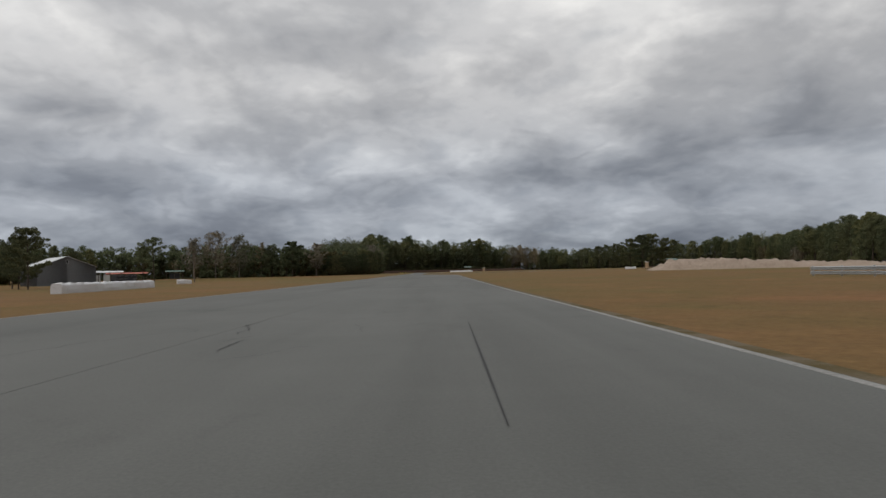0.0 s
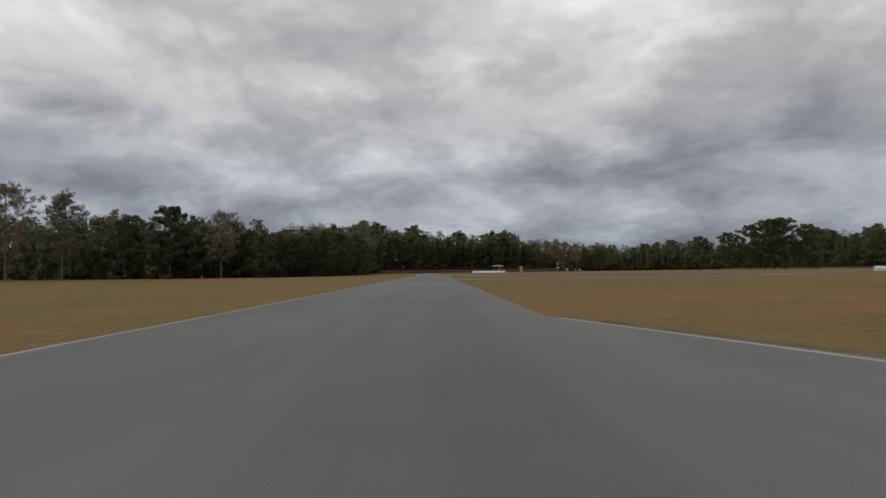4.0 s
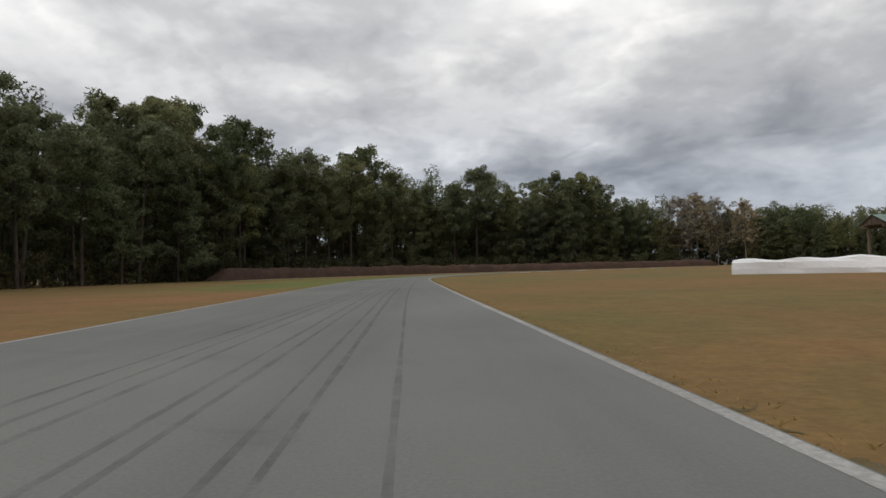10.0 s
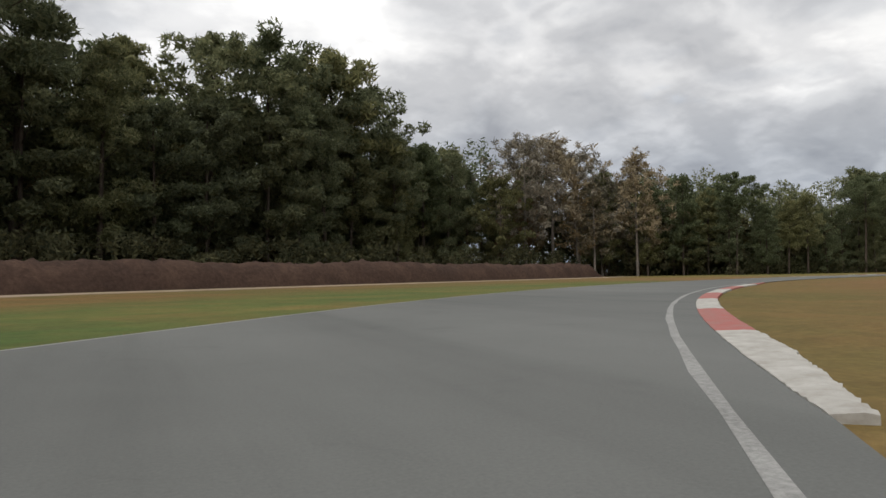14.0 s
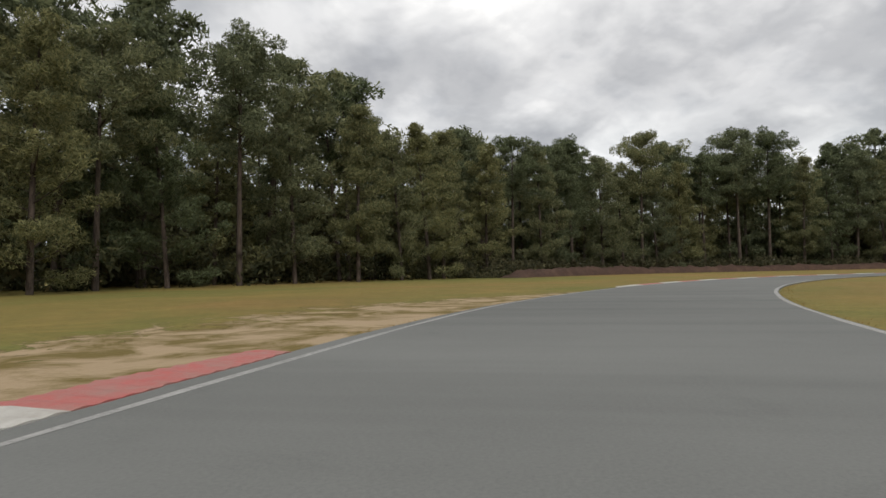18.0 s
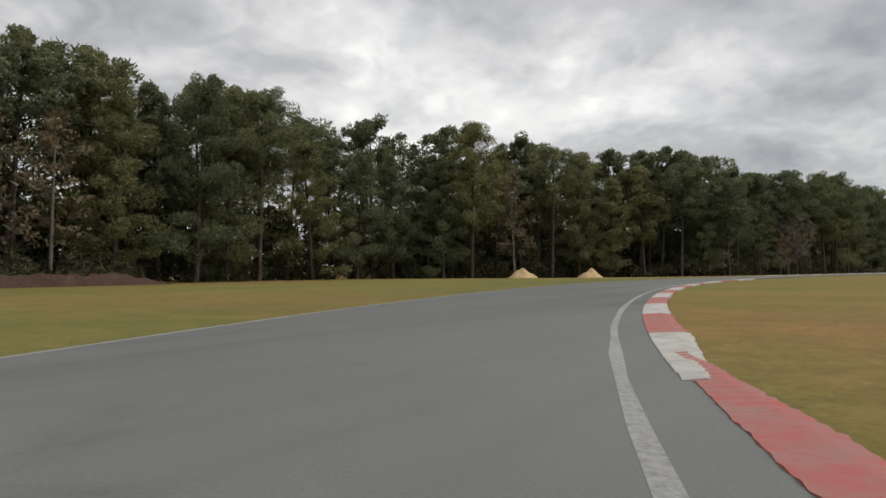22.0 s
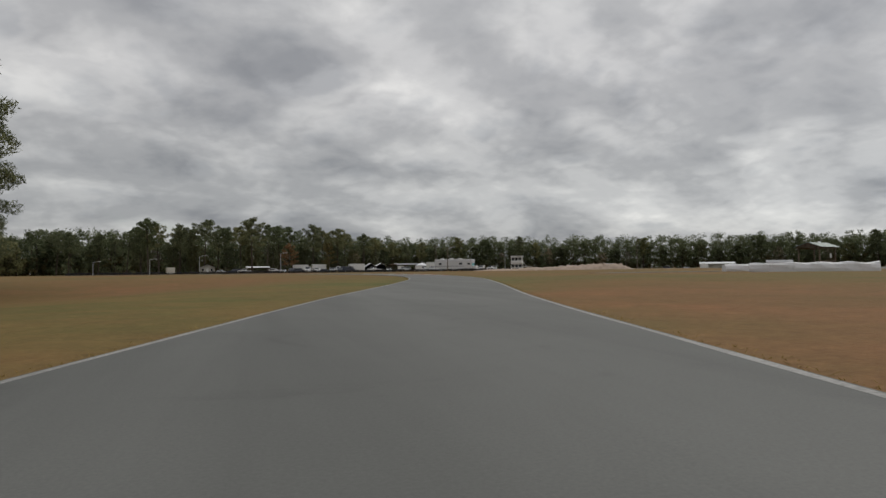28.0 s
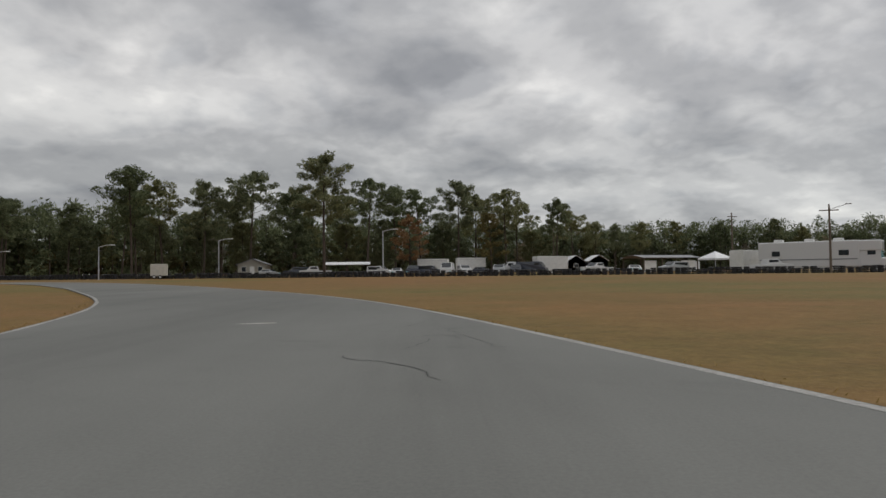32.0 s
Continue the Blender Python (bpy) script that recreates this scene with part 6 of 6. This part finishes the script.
utility_pole(75.5, 78.2, 6.4, 160, True)
utility_pole(-16.3, 21.2, 12.5, 40)
utility_pole(72, 52, 8.0, 20)
utility_pole(90, 22, 9.0, 20)
utility_pole(-58, 150, 8.0, 20)


# ---- the tyre wall along the paddock ----
def ring_mesh(name, R0, r0, z, seg=14, sides=6):
    v, f = [], []
    for i in range(seg):
        a = 2 * math.pi * i / seg
        for j in range(sides):
            b = 2 * math.pi * j / sides
            d = R0 + r0 * math.cos(b)
            v.append((d * math.cos(a), d * math.sin(a), z + r0 * 0.85 * math.sin(b)))
    for i in range(seg):
        for j in range(sides):
            f.append((i * sides + j, ((i + 1) % seg) * sides + j, ((i + 1) % seg) * sides + (j + 1) % sides, i * sides + (j + 1) % sides))
    return v, f


def stack_mesh(n, seed):
    r = np.random.default_rng(seed)
    V, F = [], []
    for k in range(n):
        v, f = ring_mesh("tyre", 0.2, 0.1, 0.09 + 0.17 * k)
        o = r.normal(0, 0.02, 2)
        F += [tuple(i + len(V) for i in q) for q in f]
        V += [(x + o[0], y + o[1], z) for x, y, z in v]
    return mesh_from("tyre_stack", V, F, TYRE, smooth=True)


STACKS = [stack_mesh(n, s) for n, s in ((4, 1), (4, 2), (3, 3), (4, 4))]
line = spline([(176, 42), (160, 47), (140, 55), (118, 64), (95, 69.5), (80, 76), (66, 82), (58, 85.5)], 0.56)
wall = thing("tyre_wall", pose(0, 0, 0), "long low wall of stacked black tyres along the paddock", "tyre wall")
r2 = np.random.default_rng(5)
for q in line:
    piece("tyre_stack", STACKS[int(r2.integers(4))], wall, pose(q[0] + r2.normal(0, 0.05), q[1] + r2.normal(0, 0.06), -0.03, r2.normal(0, 3), r2.normal(0, 3), r2.uniform(0, 360)))
streak("dirt_strip", [(176, 43.5), (140, 57), (118, 66), (95, 71.5), (80, 78), (66, 84), (56, 88)], 1.1, BARE_SAND, "pale strip of bare sand in front of the tyre wall", "sand", 0.0, -0.027, 400)
streak("dirt_strip", [(-24, 403), (-14, 416), (-4, 427), (10, 440), (26, 451), (44, 461)], 0.8, BARE_SAND, "pale sandy track below the earth bank", "sand", 0.0, -0.0262, 401)


# ---- single trees by the buildings and in the paddock ----
for n, (x, y, h, kind) in enumerate([
    (154.3, 45.7, 15.6, 1), (170, 33, 12, 0), (152.4, 39.5, 14.3, 3), (147, 37.8, 14.5, 1), (140.3, 36.7, 16, 3), (125.8, 56.5, 15.2, 1), (122.0, 40.0, 14.5, 3), (118.2, 27.1, 15, 1), (113.8, 22.0, 15, 3), (107.8, 32.1, 15, 1), (99.3, 27.9, 14, 3), (91, 29.3, 12.3, 1),
    (158, 36, 14, 0), (163, 30, 13, 3), (134, 33, 14, 1), (130, 28, 14.5, 3), (145, 28, 14, 0), (104, 20, 14, 1), (96, 18, 13, 3), (176, 40, 12, 1), (182, 30, 13, 3), (68, -14, 11, 0), (75, -5, 11, 1), (84, 12, 12, 3), (60, -20, 12, 0), (128, 14, 15, 0), (150, 20, 14, 1), (138, 16, 15, 3),
]):
    plant(PINES[kind], x, y, h, n * 47 % 360, group="pines in the paddock")
for n, (x, y, h) in enumerate([(143, 31, 9), (133, 38, 8), (120, 33, 9), (110, 25, 9), (150, 30, 9), (160, 24, 10), (100, 22, 9), (127, 24, 9), (172, 26, 10), (186, 22, 11), (93, 16, 8), (-60, 93, 9.0), (-66, 100, 8.0), (-71, 106, 8.5), (-100, 175, 9)]):
    plant(OAKS[n % 2], x, y, h, n * 71 % 360, z=ground_z(x, y), group="oaks near the buildings")
plant(RUSTY, 115.5, 42.0, 8.8, 20)
plant(OCHRE, 103.4, 42.5, 9.2, 80)
for n, (x, y, h, kind) in enumerate([(-70, 198, 14, BARES[0]), (-64, 202, 13, BARES[1]), (-58, 205, 11, DRY), (-76, 196, 12, BARES[1]), (-54, 203, 10, OAKS[0]), (-47, 201, 11, OAKS[1]), (-79, 176, 12, PINES[3]), (-84, 180, 10, PINES[1]), (-40, 203, 10, BARES[0]), (52, 476, 17, BARES[0]), (57.5, 478, 18, BARES[1]), (62.5, 479, 16.5, BARES[0]), (60, 476, 13, DRY), (68, 474, 15.5, BARES[1]), (73, 471, 13, EDGE_PINES[1]), (78, 467, 13, PINES[3]), (66, 478, 14, EDGE_PINES[0]), (160.2, 290, 9, BARES[1]), (159.4, 287.4, 9.5, BARES[0]), (158.6, 284.6, 9, BARES[1]), (159.8, 292.4, 6.5, DRY), (158, 282.5, 6, DRY), (161.5, 298, 7.5, DRY), (164.5, 306, 7, DRY), (-29, 264, 10.5, BARES[1]), (-28, 257, 11.5, BARES[0]), (-31, 276, 10.5, BARES[0]), (93, 299, 15.5, OAKS[0]), (99, 304, 16, OAKS[1]), (89, 305, 14, OAKS[1]), (105, 302, 14, OAKS[0]), (84, 309, 12, OAKS[0]), (110, 306, 13, PINES[1]), (76, 312, 11, OAKS[1]), (96, 310, 16, OAKS[0]), (68, 316, 10, PINES[3])]):
    plant(kind, x, y, h, n * 53 % 360, z=ground_z(x, y))


# ---- rough grass along the track's edges ----
def verge_tufts():
    rng = np.random.default_rng(9)
    n = 30000
    i = rng.integers(40, END - 20, n)
    side = rng.choice([-1, 1], n)
    off = np.abs(rng.normal(0, 0.1, n))
    base = np.array([TRACK[a, :2] + RIGHT[a] * (outer(a, b) + b * (0.06 + c)) + AHEAD[a] * d for a, b, c, d in zip(i, side, off, rng.uniform(-0.5, 0.5, n))])
    on_apron = (base[:, 1] < 114) & (base[:, 0] < 2.1) & (base[:, 0] > -6) & (side > 0) & (TRACK[i, 1] < 114) & (TRACK[i, 0] < 0)
    mouth_ = (TRACK[i, 0] < 0) & (side > 0) & (((TRACK[i, 1] > 176) & (TRACK[i, 1] < 193)) | ((TRACK[i, 1] > 142) & (TRACK[i, 1] < 153)))
    kerbed = np.zeros(n, bool)
    for sd, a, b, *_r in KERBS:
        k0, k1 = nearest(*a), nearest(*b)
        kerbed |= (side == sd) & (i >= k0) & (i <= k1) & (off < 0.62)
    patchy = np.array([noise.noise(Vector((x * 0.55, y * 0.55, 3.0))) for x, y in base]) > -0.5
    base = base[~on_apron & ~mouth_ & ~kerbed & patchy]
    m = len(base)
    per = 3
    p = np.repeat(np.c_[base, np.full(m, -0.035)], per, 0) + np.c_[rng.normal(0, 0.035, (m * per, 2)), np.zeros(m * per)]
    h = rng.uniform(0.008, 0.028, m * per)
    a = rng.uniform(0, 6.28, m * per)
    w = np.stack([np.cos(a), np.sin(a), 0 * a], 1) * rng.uniform(0.004, 0.01, m * per)[:, None]
    tip = p + np.c_[rng.normal(0, 0.03, (m * per, 2)), h]
    v = np.stack([p - w, p + w, tip], 1).reshape(-1, 3)
    ob = new("verge_grass", quick_mesh("verge_grass", v, np.arange(len(v)).reshape(-1, 3), BLADE))
    tagged(ob, "short dry grass blades along the track's edge", "grass", kind="stuff")


verge_tufts()


# the first tree of each form stands deep in the north wood
for n, ob in enumerate(PINES + EDGE_PINES + NEAR_PINES + NEAR_EDGE + OAKS + [RUSTY, OCHRE, DRY] + BARES):
    ob.matrix_basis = pose(-20 + n * 4.5, 474 + (n % 3) * 4, -0.05, 0, 0, n * 70)
